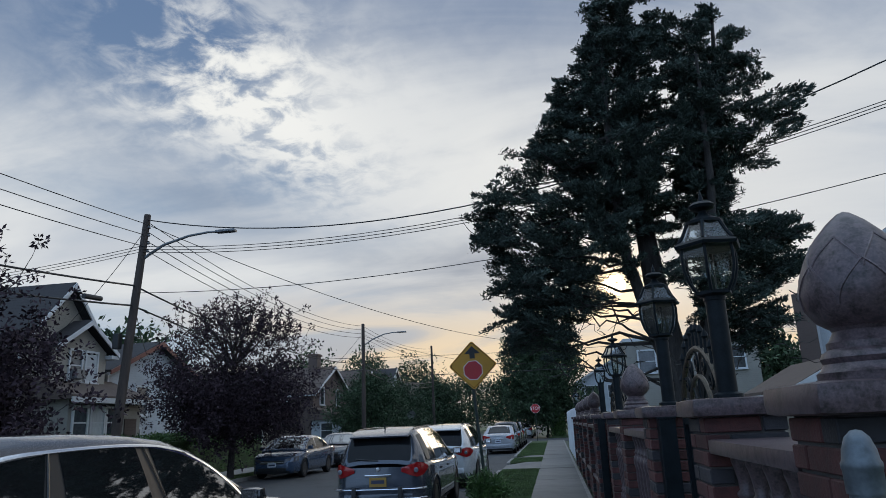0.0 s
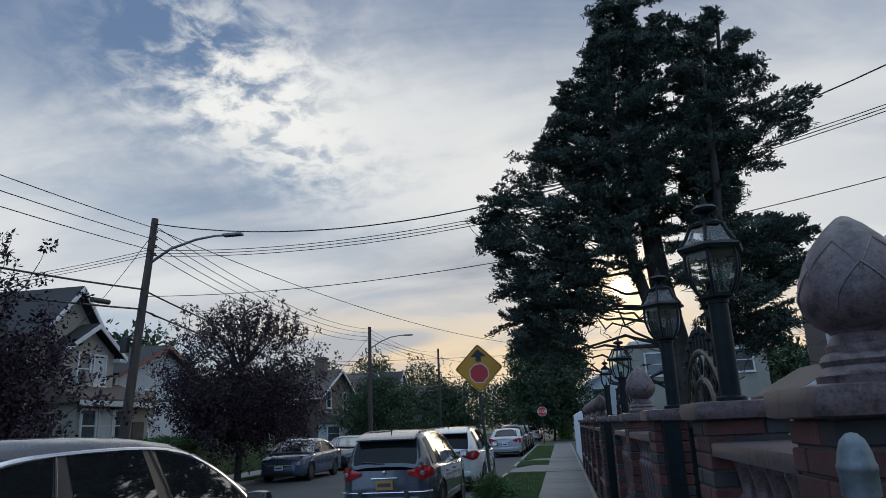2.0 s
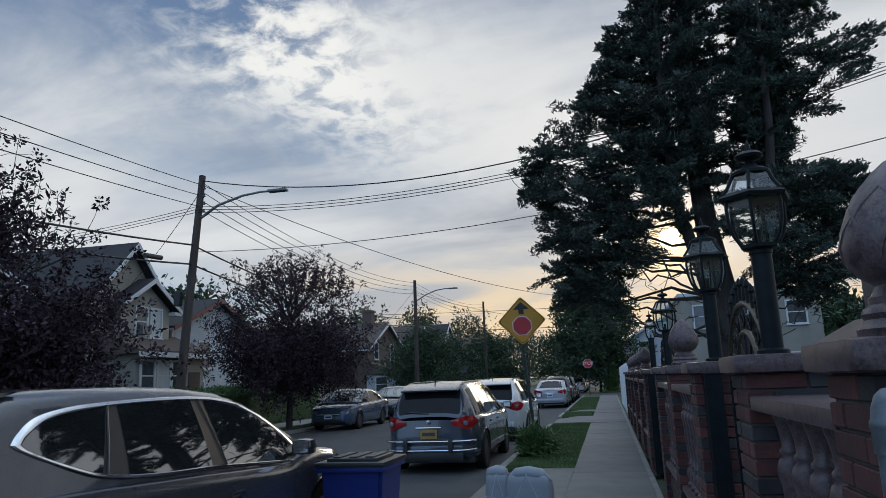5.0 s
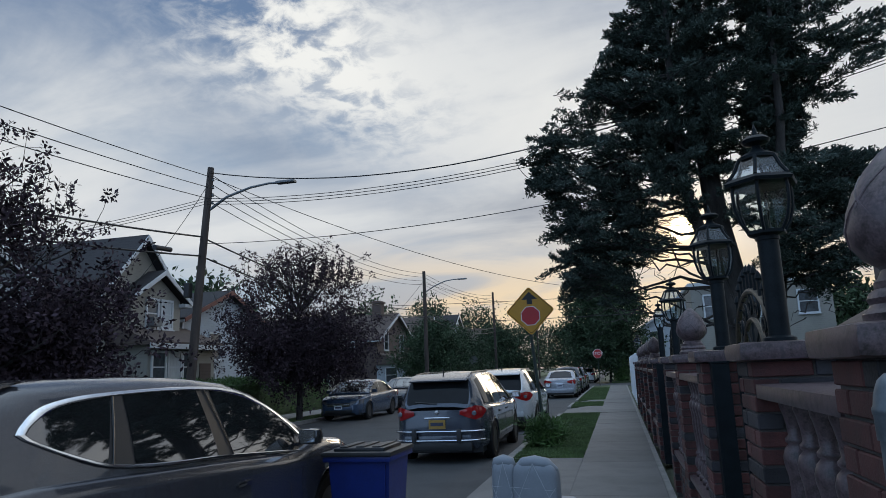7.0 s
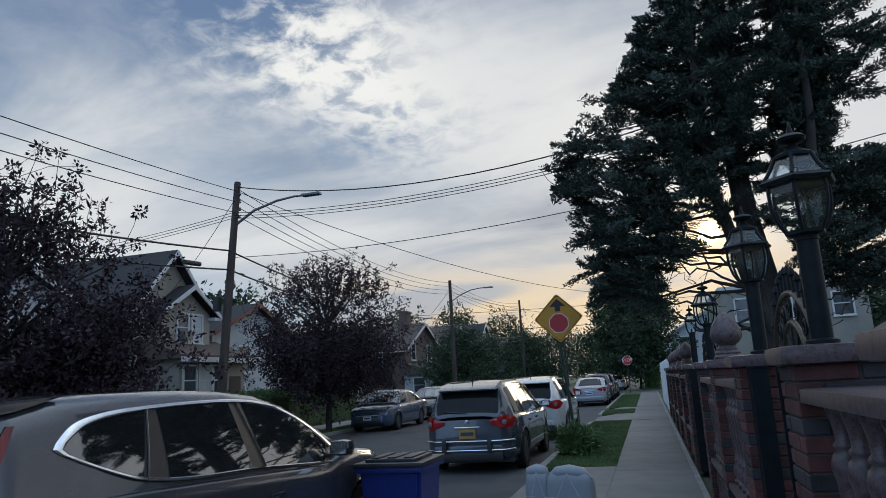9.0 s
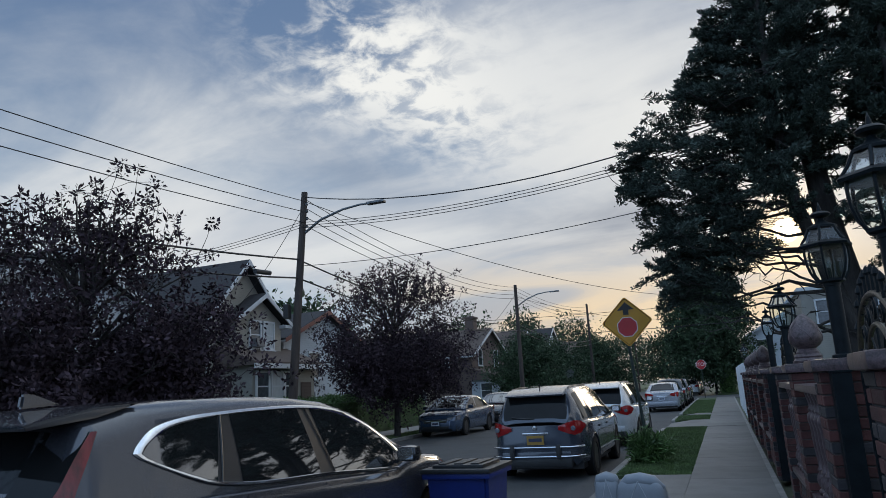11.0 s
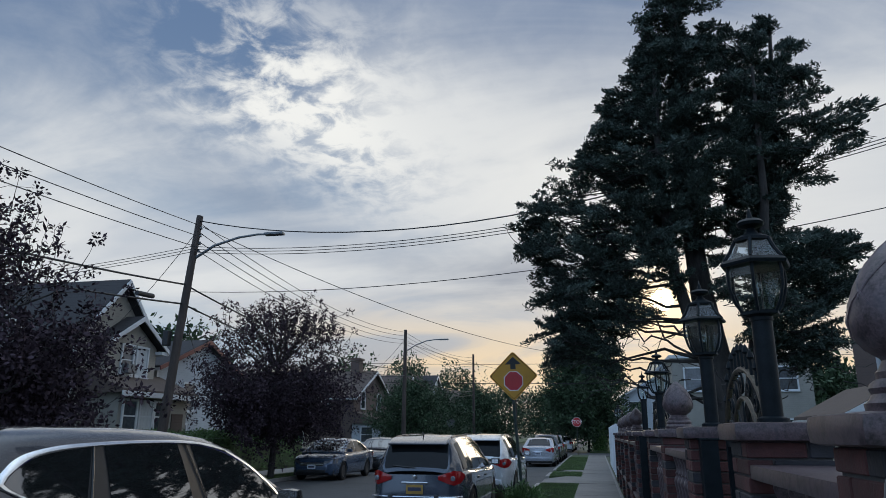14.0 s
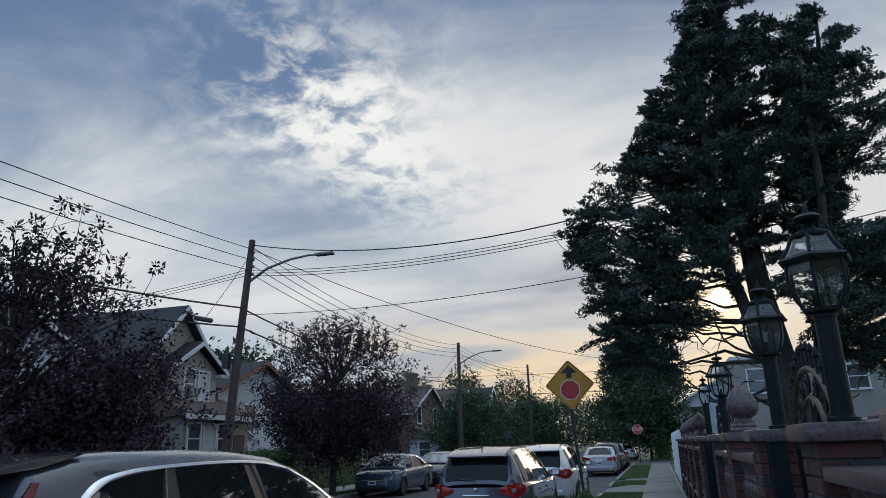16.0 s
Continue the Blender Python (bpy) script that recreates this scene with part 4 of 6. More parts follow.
part("antenna_fin", fin, GREY_PAINT, near_car, "shark fin antenna", True)
ROGUE = dict(SUV, roof=[(0.0, 1.0), (0.05, 1.10), (0.16, 1.32), (0.26, 1.47), (0.34, 1.56), (0.6, 1.61), (1.2, 1.645), (2.0, 1.65), (2.5, 1.61), (2.85, 1.53), (3.5, 1.13), (3.62, 1.06)], rear_glass=(0.035, 0.30), rear_inset=0.035, bumper=0.68, tumble=0.40, tail=[(0, 0.66), (0.05, 0.76), (0.15, 0.85), (0.35, 0.93), (0.7, 0.985), (1.2, 1.0)])


def rogue_extras(t, body, guard):
    sp = prism([(0.08, 1.50), (0.10, 1.475), (0.34, 1.52), (0.7, 1.625), (0.4, 1.60)], -0.55, 0.55, "x")
    bmesh.ops.bevel(sp, geom=list(sp.edges), offset=0.012, segments=2, affect="EDGES")
    part("spoiler", sp, body, t, "roof spoiler", True)
    part("antenna", tube(bmesh.new(), [(0, 0.62, 1.63), (0, 0.56, 1.70)], 0.012, 6), DARK_TRIM, t, "stub antenna")
    part("rear_wiper", tube(bmesh.new(), [(0, 0.03, 1.08), (-0.2, 0.02, 1.10), (-0.42, 0.04, 1.12)], 0.012, 6), DARK_TRIM, t, "rear wiper")
    part("lower_bumper", boxes(((-0.64, -0.05, 0.25), (0.64, 0.15, 0.40)), bevel=0.04), DARK_TRIM, t, "black lower bumper", True)
    part("badge", lathe([(0.045, 0), (0.04, 0.01), (0, 0.012)], 18, None, Matrix.Translation((0, -0.01, 0.93)) @ Matrix.Rotation(radians(90), 4, "X")), CHROME, t, "round plain badge", True)
    for s in (-0.55, 0.55):
        part("roof_strip", tube(bmesh.new(), [(s, 0.6, 1.62), (s, 1.2, 1.652), (s, 2.2, 1.645)], 0.012, 6), DARK_TRIM, t, "black roof strip")
    if guard:
        for z in (0.44, 0.60):
            part("guard_bar", tube(bmesh.new(), [(-0.84, 0.16, z), (-0.78, 0.04, z), (-0.62, -0.06, z), (-0.4, -0.10, z), (0.4, -0.10, z), (0.62, -0.06, z), (0.78, 0.04, z), (0.84, 0.16, z)], 0.016, 8), CHROME, t, "chrome rear guard bar", True)
        for x in (-0.42, 0.42):
            part("guard_mount", boxes(((x - 0.04, -0.13, 0.40), (x + 0.04, -0.04, 0.64)), bevel=0.015), DARK_TRIM, t, "black guard mount", True)


rogue = car("suv_car", ROGUE, pose(-3.18, 12.5, ROAD_Z - 0.02), SILVER_BLUE, "slate silver crossover with a rear guard bar, seen from behind", cladding=SILVER_BLUE, extra=DARK_TRIM)
rogue_extras(rogue, SILVER_BLUE, True)
white_suv = car("suv_car", ROGUE, pose(-3.05, 18.6, ROAD_Z), WHITE_PAINT, "white crossover parked at the kerb", rear="white", extra=DARK_TRIM)
rogue_extras(white_suv, WHITE_PAINT, False)
car("sedan_car", SEDAN, pose(-3.0, 37.5, ROAD_Z), SILVER_PAINT, "silver sedan parked at the kerb", rear="white")
car("suv_car", SUV, pose(-3.0, 43.5, ROAD_Z), BLACK_PAINT, "dark crossover parked in the row of cars", rear="white")
car("suv_car", SUV, pose(-3.0, 49.3, ROAD_Z), GREY_PAINT, "dark grey crossover parked in the row of cars", rear="white")
car("sedan_car", SEDAN, pose(-3.0, 69.0, ROAD_Z), WHITE_PAINT, "white sedan parked past the crossing", rear="white")
car("suv_car", SUV, pose(-3.0, 76.0, ROAD_Z), BLACK_PAINT, "dark crossover parked past the crossing", rear="white")
car("sedan_car", SEDAN, pose(-10.0, 28.9, ROAD_Z, 0, 0, 180), BLUE_PAINT, "steel blue sedan facing the camera across the street")
car("sedan_car", SEDAN, pose(-10.0, 35.2, ROAD_Z, 0, 0, 180), BLACK_PAINT, "black sedan parked across the street")
car("suv_car", SUV, pose(-10.0, 42.0, ROAD_Z, 0, 0, 180), BLACK_PAINT, "dark crossover parked across the street")

# ---- poles, wires and signs ----


def utility_pole(x, y, top, lean, arm=True, label="weathered wooden utility pole with a street lamp arm", r=0.15):
    t = thing("utility_pole", pose(x, y, 0), label, "utility pole", "utility poles along the street")
    part("pole", tube(bmesh.new(), [(0, 0, -0.3), (lean[0] * 0.5, lean[1] * 0.5, top / 2), (lean[0], lean[1], top)], [r, r * 0.85, r * 0.68], 14), WOOD_POLE, t, "", True)
    if arm:
        z = top - 1.45
        a = part("lamp_arm", tube(bmesh.new(), [(lean[0] * 0.85, lean[1] * 0.85, z), (0.7, lean[1] * 0.9, z + 0.42), (1.4, lean[1] + 0.1, z + 0.70), (2.0, lean[1] + 0.15, z + 0.78), (2.4, lean[1] + 0.2, z + 0.78)], [0.045, 0.042, 0.038, 0.034, 0.032], 10), STEEL, t, "curved steel lamp arm", True)
        bm = bmesh.new()
        box(bm, (2.25, lean[1] + 0.08, z + 0.74), (2.87, lean[1] + 0.32, z + 0.82), 0.035)
        h = part("lamp_head", bm, STEEL, a, "flat lamp head", True)
    return t


POLE1 = Vector((-12.0, 17.9, 0))
p1 = utility_pole(-12.0, 17.75, 8.2, (0.05, 0.95))
part("transformer_box", boxes(((-0.28, 0.15, 4.0), (-0.1, 0.35, 4.45)), bevel=0.03), DARK_TRIM, p1, "grey metal box on the pole")
for z in (7.0, 7.25, 7.5, 7.75):
    part("insulator", lathe([(0.05, 0), (0.06, 0.03), (0.03, 0.06), (0.05, 0.09), (0, 0.1)], 10, None, Matrix.Translation((0.15, 0.9, z))), STEEL, p1, "", True)
utility_pole(-12.0, 43.75, 8.2, (0.0, 0.1))
utility_pole(-12.0, 70.5, 9.5, (0.0, 0.0), arm=False, label="bare wooden utility pole")
utility_pole(-12.0, 110, 9.5, (0.0, 0.0), arm=False, label="bare wooden utility pole far off")


def wire(a, b, sag, r=0.012, n=28, label="thin black overhead power line", reach=1.0):
    a, b = Vector(a), Vector(b)
    pts = []
    for i in range(n + 1):
        u = reach * i / n
        p = a + (b - a) * u
        p.z -= sag * 4 * u * (1 - u)
        pts.append(p)
    ob = mesh_object("overhead_wire", tube(bmesh.new(), pts, r, 5), CABLE, True)
    return tagged(ob, label, "wire", "overhead wires")


for k, z in enumerate((8.0, 7.7, 7.4, 7.1)):
    if k < 3:
        wire((-11.95, 18.6, 7.9 - 0.36 * k), (-11.9, -22, 8.2 - 0.36 * k), 1.0, 0.012)
    wire((-11.95, 18.6, z), (-12.0, 43.8, 8.05 - 0.25 * k), 0.7, 0.012)
    wire((-12, 43.8, 8.05 - 0.25 * k), (-12, 70.5, 9.2 - 0.3 * k), 0.5, 0.012)
for k, z in enumerate((5.9, 5.3)):
    wire((-11.98, 18.3, z), (-11.9, -22, z + 0.2), 1.2, 0.028, label="thick black bundled telephone cable")
    wire((-11.98, 18.3, z), (-12.0, 43.8, 5.6 - 0.4 * k), 0.6, 0.026, label="thick black bundled telephone cable")
    wire((-12.0, 43.8, 5.6 - 0.4 * k), (-12, 70.5, 5.8 - 0.4 * k), 0.6, 0.026, label="thick black bundled telephone cable")
# lines that cross the street over the tree
wire((-12, 18.65, 8.05), (7.2, 14.0, 8.35), 1.45, 0.017, reach=1.35, label="twisted black cable across the street")
for k in range(3):
    wire((-12, 18.5, 7.16 - 0.09 * k), (7.1, 14.0, 7.50 - 0.07 * k), 0.88, 0.010, reach=1.35)
    wire((-12, 18.5, 7.16 - 0.09 * k), (-30, 21.5, 7.4 - 0.1 * k), 0.4, 0.010)
wire((-12, 18.4, 5.7), (6.86, 14.0, 5.97), 0.58, 0.010, reach=1.35)
wire((-11.95, 18.65, 7.9), (0.3, 44, 6.2), 0.9, 0.012)
wire((-12, 18.6, 7.6), (-18.5, 22.6, 4.6), 0.25, 0.010)
wire((-12, 18.4, 5.4), (-18.5, 30.0, 5.0), 0.3, 0.012)
wire((-12, 43.8, 7.6), (-18.6, 52.5, 5.2), 0.4, 0.012)
wire((-12, 43.8, 7.4), (-1.0, 62, 6.5), 0.7, 0.012)
wire((-30, 60.5, 8.2), (30, 60.5, 8.2), 0.8, 0.02)
wire((-30, 61.5, 6.6), (30, 61.5, 6.6), 0.8, 0.03)
can = tube(bmesh.new(), [(0, -1.6, 5.22), (0, -0.9, 5.26)], 0.07, 10)
part("splice_case", can, DARK_TRIM, p1, "black cable splice case", True)

# ---- yellow warning sign ----
SIGN_YELLOW = mat("sign_yellow", (0.52, 0.25, 0.012), 0.45, vary=0.06, scale=5, fine=60, bump=0.02)
SIGN_BLACK = mat("sign_black", (0.012, 0.012, 0.012), 0.5, vary=0.1, bump=0)
SIGN_RED = mat("sign_red", (0.45, 0.02, 0.025), 0.45, vary=0.06, scale=5, fine=60, bump=0.02)
SIGN_WHITE = mat("sign_white", (0.7, 0.7, 0.68), 0.5, vary=0.05, bump=0)
POST_GREEN = mat("painted_steel_post", (0.035, 0.05, 0.045), 0.6, metal=0.3, vary=0.2, scale=8, fine=60, bump=0.05)


def flat(poly, y0, y1):
    return prism(poly, y0, y1, "y")


def rounded_diamond(r, c=0.05):
    pts = []
    for k in range(4):
        a = math.pi / 2 * k
        p, u = Vector((math.cos(a), math.sin(a))) * r, Vector((-math.sin(a), math.cos(a)))
        back = -Vector((math.cos(a), math.sin(a)))
        for q in (-1, -0.5, 0, 0.5, 1):
            pts.append(tuple(p + back * c * (0.45 + 0.55 * q * q) + u * c * q))
    return pts


def octagon(r):
    return [(r * math.cos(radians(22.5 + 45 * k)), r * math.sin(radians(22.5 + 45 * k))) for k in range(8)]


def scaled_poly(p, s):
    return [(a * s, b * s) for a, b in p]


def warning_sign():
    m = pose(-1.73, 14.55, 0)
    t = thing("warning_sign", m, "yellow diamond stop-ahead sign on a leaning steel post", "street sign")
    part("post", tube(bmesh.new(), [(0.30, 0.05, -0.3), (0.12, 0.03, 2.1), (0.04, 0.0, 3.1)], 0.032, 8), POST_GREEN, t, "perforated steel post")
    tilt = Matrix.Translation((0.13, -0.045, 2.71)) @ Matrix.Rotation(radians(-1.0), 4, "Y")
    bm = flat(rounded_diamond(0.515), -0.002, 0.002)
    bmesh.ops.transform(bm, matrix=tilt, verts=bm.verts)
    f = part("sign_face", bm, SIGN_YELLOW, t, "amber yellow diamond plate")
    bm = bmesh.new()
    o = rounded_diamond(0.488)
    for inner, outer in ((0.475, 0.488),):
        a = rounded_diamond(inner)
        va = [bm.verts.new((p[0], -0.005, p[1])) for p in a]
        vb = [bm.verts.new((p[0], -0.005, p[1])) for p in o]
        for i in range(len(o)):
            j = (i + 1) % len(o)
            bm.faces.new((va[i], va[j], vb[j], vb[i]))
    bmesh.ops.solidify(bm, geom=list(bm.faces), thickness=0.002)
    bmesh.ops.transform(bm, matrix=tilt, verts=bm.verts)
    part("border", bm, SIGN_BLACK, f, "thin black border")
    bm = flat([(x, z - 0.105) for x, z in octagon(0.215)], -0.006, -0.002)
    bmesh.ops.transform(bm, matrix=tilt, verts=bm.verts)
    part("octagon_edge", bm, SIGN_WHITE, f, "pale octagon rim")
    bm = flat([(x, z - 0.105) for x, z in octagon(0.20)], -0.010, -0.006)
    bmesh.ops.transform(bm, matrix=tilt, verts=bm.verts)
    part("octagon", bm, SIGN_RED, f, "red octagon symbol")
    bm = flat([(-0.055, 0.14), (0.055, 0.14), (0.055, 0.24), (0.17, 0.24), (0, 0.40), (-0.17, 0.24), (-0.055, 0.24)], -0.008, -0.002)
    bmesh.ops.transform(bm, matrix=tilt, verts=bm.verts)
    part("arrow", bm, SIGN_BLACK, f, "black upward arrow")


warning_sign()


def stop_sign(x, y, z, r, back=False):
    t = thing("stop_sign", pose(x, y, 0), "grey back of an octagonal sign on a post" if back else "red octagonal stop sign on a steel post", "street sign")
    part("post", tube(bmesh.new(), [(0, 0.04, -0.2), (0, 0.04, z + r)], 0.03, 8), POST_GREEN, t)
    f = part("sign_face", flat([(a, b + z) for a, b in octagon(r)], -0.006, 0.0), STEEL if back else SIGN_WHITE, t, "octagon plate")
    if not back:
        part("red_field", flat([(a, b + z) for a, b in octagon(r * 0.94)], -0.010, -0.006), SIGN_RED, f, "red field")
        cu = bpy.data.curves.new("lettering", "FONT")
        cu.body, cu.size, cu.align_x, cu.align_y, cu.extrude = "STOP", r * 0.9, "CENTER", "CENTER", 0.002
        ob = new("lettering", cu)
        ob.parent = f
        ob.matrix_basis = pose(0, -0.014, z, 90, 0, 0)
        cu.materials.append(SIGN_WHITE)


stop_sign(-1.4, 56.0, 2.45, 0.38)
stop_sign(-11.6, 57.0, 2.4, 0.38, True)

# ---- blue bin ----
BIN_BLUE = mat("blue_bin_plastic", (0.004, 0.02, 0.16), 0.45, vary=0.12, scale=5, fine=60, bump=0.06)
t = thing("wheeled_bin", pose(-2.28, 6.5, ROAD_Z - 0.0), "blue plastic wheeled bin with a black lid at the kerb", "bin")
bm = bmesh.new()
box(bm, (-0.3, -0.32, 0.06), (0.3, 0.32, 0.90))
for v in bm.verts:
    if v.co.z < 0.5:
        v.co.x *= 0.82
        v.co.y *= 0.82
bmesh.ops.bevel(bm, geom=list(bm.edges), offset=0.03, segments=2, affect="EDGES")
part("tub", bm, BIN_BLUE, t, "tapered blue tub", True)
part("rim", boxes(((-0.33, -0.35, 0.86), (0.33, 0.35, 0.91)), bevel=0.015), BIN_BLUE, t, "", True)
bm = bmesh.new()
box(bm, (-0.34, -0.37, 0.91), (0.34, 0.36, 0.95), 0.015)
box(bm, (-0.25, -0.28, 0.945), (0.25, 0.24, 0.98), 0.015)
for k in range(3):
    box(bm, (-0.2 + 0.16 * k, -0.25, 0.975), (-0.12 + 0.16 * k, 0.2, 0.992), 0.006)
part("lid", bm, DARK_TRIM, t, "black ribbed lid", True)
for sx in (-1, 1):
    part("bin_wheel", lathe([(0.0, -0.03), (0.11, -0.03), (0.12, 0.0), (0.11, 0.03), (0, 0.03)], 18, None, Matrix.Translation((sx * 0.26, 0.32, 0.12)) @ Matrix.Rotation(radians(90), 4, "Y")), RUBBER, t, "black wheel", True)
part("grip", tube(bmesh.new(), [(-0.25, 0.36, 0.88), (-0.25, 0.42, 0.93), (0.25, 0.42, 0.93), (0.25, 0.36, 0.88)], 0.014, 8), DARK_TRIM, t, "black grip bar", True)

# ---- discarded white quilted chairs ----
QUILT = mat("white_quilted_vinyl", (0.21, 0.235, 0.265), 0.5, vary=0.07, scale=6, fine=90, bump=0.06)

SEAM = mat("grey_thread", (0.36, 0.38, 0.41), 0.7, vary=0.1, bump=0)


def quilted_chair(m, w, label):
    t = thing("quilted_chair", m, label, "chair", "discarded chairs")
    bm = bmesh.new()
    bmesh.ops.create_uvsphere(bm, u_segments=28, v_segments=18, radius=1)
    for v in bm.verts:
        q = [math.copysign(abs(k) ** 0.45, k) for k in v.co]
        puff = 1 - 0.10 * abs(math.sin(q[0] * 4.7)) * abs(math.sin(q[2] * 4.7))
        v.co = Vector((q[0] * w / 2, q[1] * 0.075 * puff, 0.57 + q[2] * 0.22))
    part("backrest", bm, QUILT, t, "white quilted back", True, 80)
    part("top_roll", tube(bmesh.new(), [(-w / 2 + 0.02, 0, 0.72), (-w / 4, -0.01, 0.775), (0, -0.012, 0.79), (w / 4, -0.01, 0.775), (w / 2 - 0.02, 0, 0.72)], [0.03, 0.05, 0.052, 0.05, 0.03], 12), QUILT, t, "rolled padded top edge", True, 80)
    for a, b in (((-w / 2, 0.42), (0, 0.80)), ((w / 2, 0.42), (0, 0.80)), ((-w / 2, 0.6), (w / 2, 0.6)), ((0, 0.37), (w / 2, 0.62)), ((0, 0.37), (-w / 2, 0.62))):
        seam = tube(bmesh.new(), [(a[0] * 0.95, -0.0715, a[1]), (b[0] * 0.95, -0.0715, b[1] - 0.015)], 0.0025, 5)
        part("stitching", seam, SEAM, t, "grey stitched seam")
    part("seat", boxes(((-w / 2, -0.02, 0.38), (w / 2, 0.42, 0.47)), bevel=0.04), QUILT, t, "white padded seat", True)
    for sx in (-1, 1):
        for y in (0.02, 0.38):
            part("leg", tube(bmesh.new(), [(sx * (w / 2 - 0.04), y, 0.4), (sx * (w / 2 - 0.02), y, 0.0)], 0.014, 8), CHROME, t, "chrome leg", True)
    return t


quilted_chair(pose(-0.87, 5.85, -0.006), 0.20, "narrow white quilted vinyl chair put out on the apron")
quilted_chair(pose(-0.60, 5.75, -0.006, 0, 0, -14), 0.38, "white quilted vinyl chair with chrome legs put out on the apron")

# ---- houses ----


def siding(name, color, pitch=0.11, rough=0.7, along="z", depth=0.5):
    m = bpy.data.materials.new(name)
    m.use_nodes = True
    g = Graph(m.node_tree)
    co = g.node("ShaderNodeTexCoord").outputs["Object"]
    sep = g.node("ShaderNodeSeparateXYZ")
    g.put(sep.inputs[0], co)
    saw = g.math("FRACT", g.math("DIVIDE", sep.outputs[{"x": 0, "y": 1, "z": 2}[along]], pitch))
    big = g.noise(co, 0.8, 4, 0.55)
    small = g.noise(co, 30, 4, 0.6)
    f = g.math("ADD", g.math("MULTIPLY", big, 0.6), g.math("MULTIPLY", small, 0.4))
    col = g.mix(g.span(f, 0.3, 0.7), rgb(*[c * 0.82 for c in color]), rgb(*[min(1, c * 1.12) for c in color]))
    b = g.node("ShaderNodeBsdfPrincipled")
    g.put(b.inputs["Base Color"], col)
    b.inputs["Roughness"].default_value = rough
    bp = g.node("ShaderNodeBump")
    bp.inputs["Strength"].default_value = depth
    bp.inputs["Distance"].default_value = 0.03
    g.put(bp.inputs["Height"], g.math("ADD", g.math("MULTIPLY", saw, -1.0), g.math("MULTIPLY", small, 0.1)))
    g.put(b.inputs["Normal"], bp.outputs[0])
    out = g.node("ShaderNodeOutputMaterial")
    g.put(out.inputs[0], b.outputs[0])
    return m


BEIGE = siding("beige_siding", (0.22, 0.21, 0.185))
PALE = siding("pale_siding", (0.36, 0.39, 0.42))
CREAM = siding("cream_siding", (0.27, 0.25, 0.215))
HOUSE_BRICK = siding("house_brick", (0.10, 0.072, 0.062), 0.085, 0.85, depth=0.25)
SHINGLE = siding("brown_shingles", (0.085, 0.062, 0.052), 0.14, 0.9, depth=0.6)
SHINGLE_DARK = siding("dark_shingles", (0.026, 0.025, 0.028), 0.14, 0.9, depth=0.6)
TRIM = mat("white_trim", (0.50, 0.52, 0.54), 0.55, vary=0.06, scale=3, fine=50, bump=0.03)
RED_TRIM = mat("red_trim", (0.11, 0.022, 0.02), 0.5, vary=0.1, scale=3, fine=50, bump=0.03)
PANE = mat("window_pane", (0.05, 0.06, 0.07), 0.06, vary=0.3, scale=1.5, fine=8, bump=0, spec=0.8)
CURTAIN = mat("drawn_curtain", (0.45, 0.47, 0.48), 0.8, vary=0.1, scale=6, fine=40, bump=0.1, stretch=(6, 6, 0.3))


def window(parent, m, w, h, curtain=False):
    """A sash window facing -y of its pose, its lower middle at the origin."""
    f = bmesh.new()
    for lo, hi in (((-w / 2 - 0.09, -0.06, -0.09), (-w / 2, 0.03, h + 0.09)), ((w / 2, -0.06, -0.09), (w / 2 + 0.09, 0.03, h + 0.09)),
                   ((-w / 2, -0.06, h), (w / 2, 0.03, h + 0.09)), ((-w / 2, -0.06, -0.09), (w / 2, 0.03, 0)), ((-w / 2, -0.04, h / 2 - 0.025), (w / 2, 0.03, h / 2 + 0.025))):
        box(f, lo, hi)
    bmesh.ops.transform(f, matrix=m, verts=f.verts)
    win = part("window", f, TRIM, parent, "white sash window")
    p = boxes(((-w / 2, -0.018, 0), (w / 2, 0.02, h / 2 - 0.025)), ((-w / 2, -0.012, h / 2 + 0.025), (w / 2, 0.02, h)))
    bmesh.ops.transform(p, matrix=m, verts=p.verts)
    part("pane", p, CURTAIN if curtain else PANE, win, "pane with drawn curtain" if curtain else "dark pane")
    s = boxes(((-w / 2 - 0.13, -0.11, -0.13), (w / 2 + 0.13, 0.0, -0.09)))
    bmesh.ops.transform(s, matrix=m, verts=s.verts)
    part("sill", s, TRIM, win, "white sill")


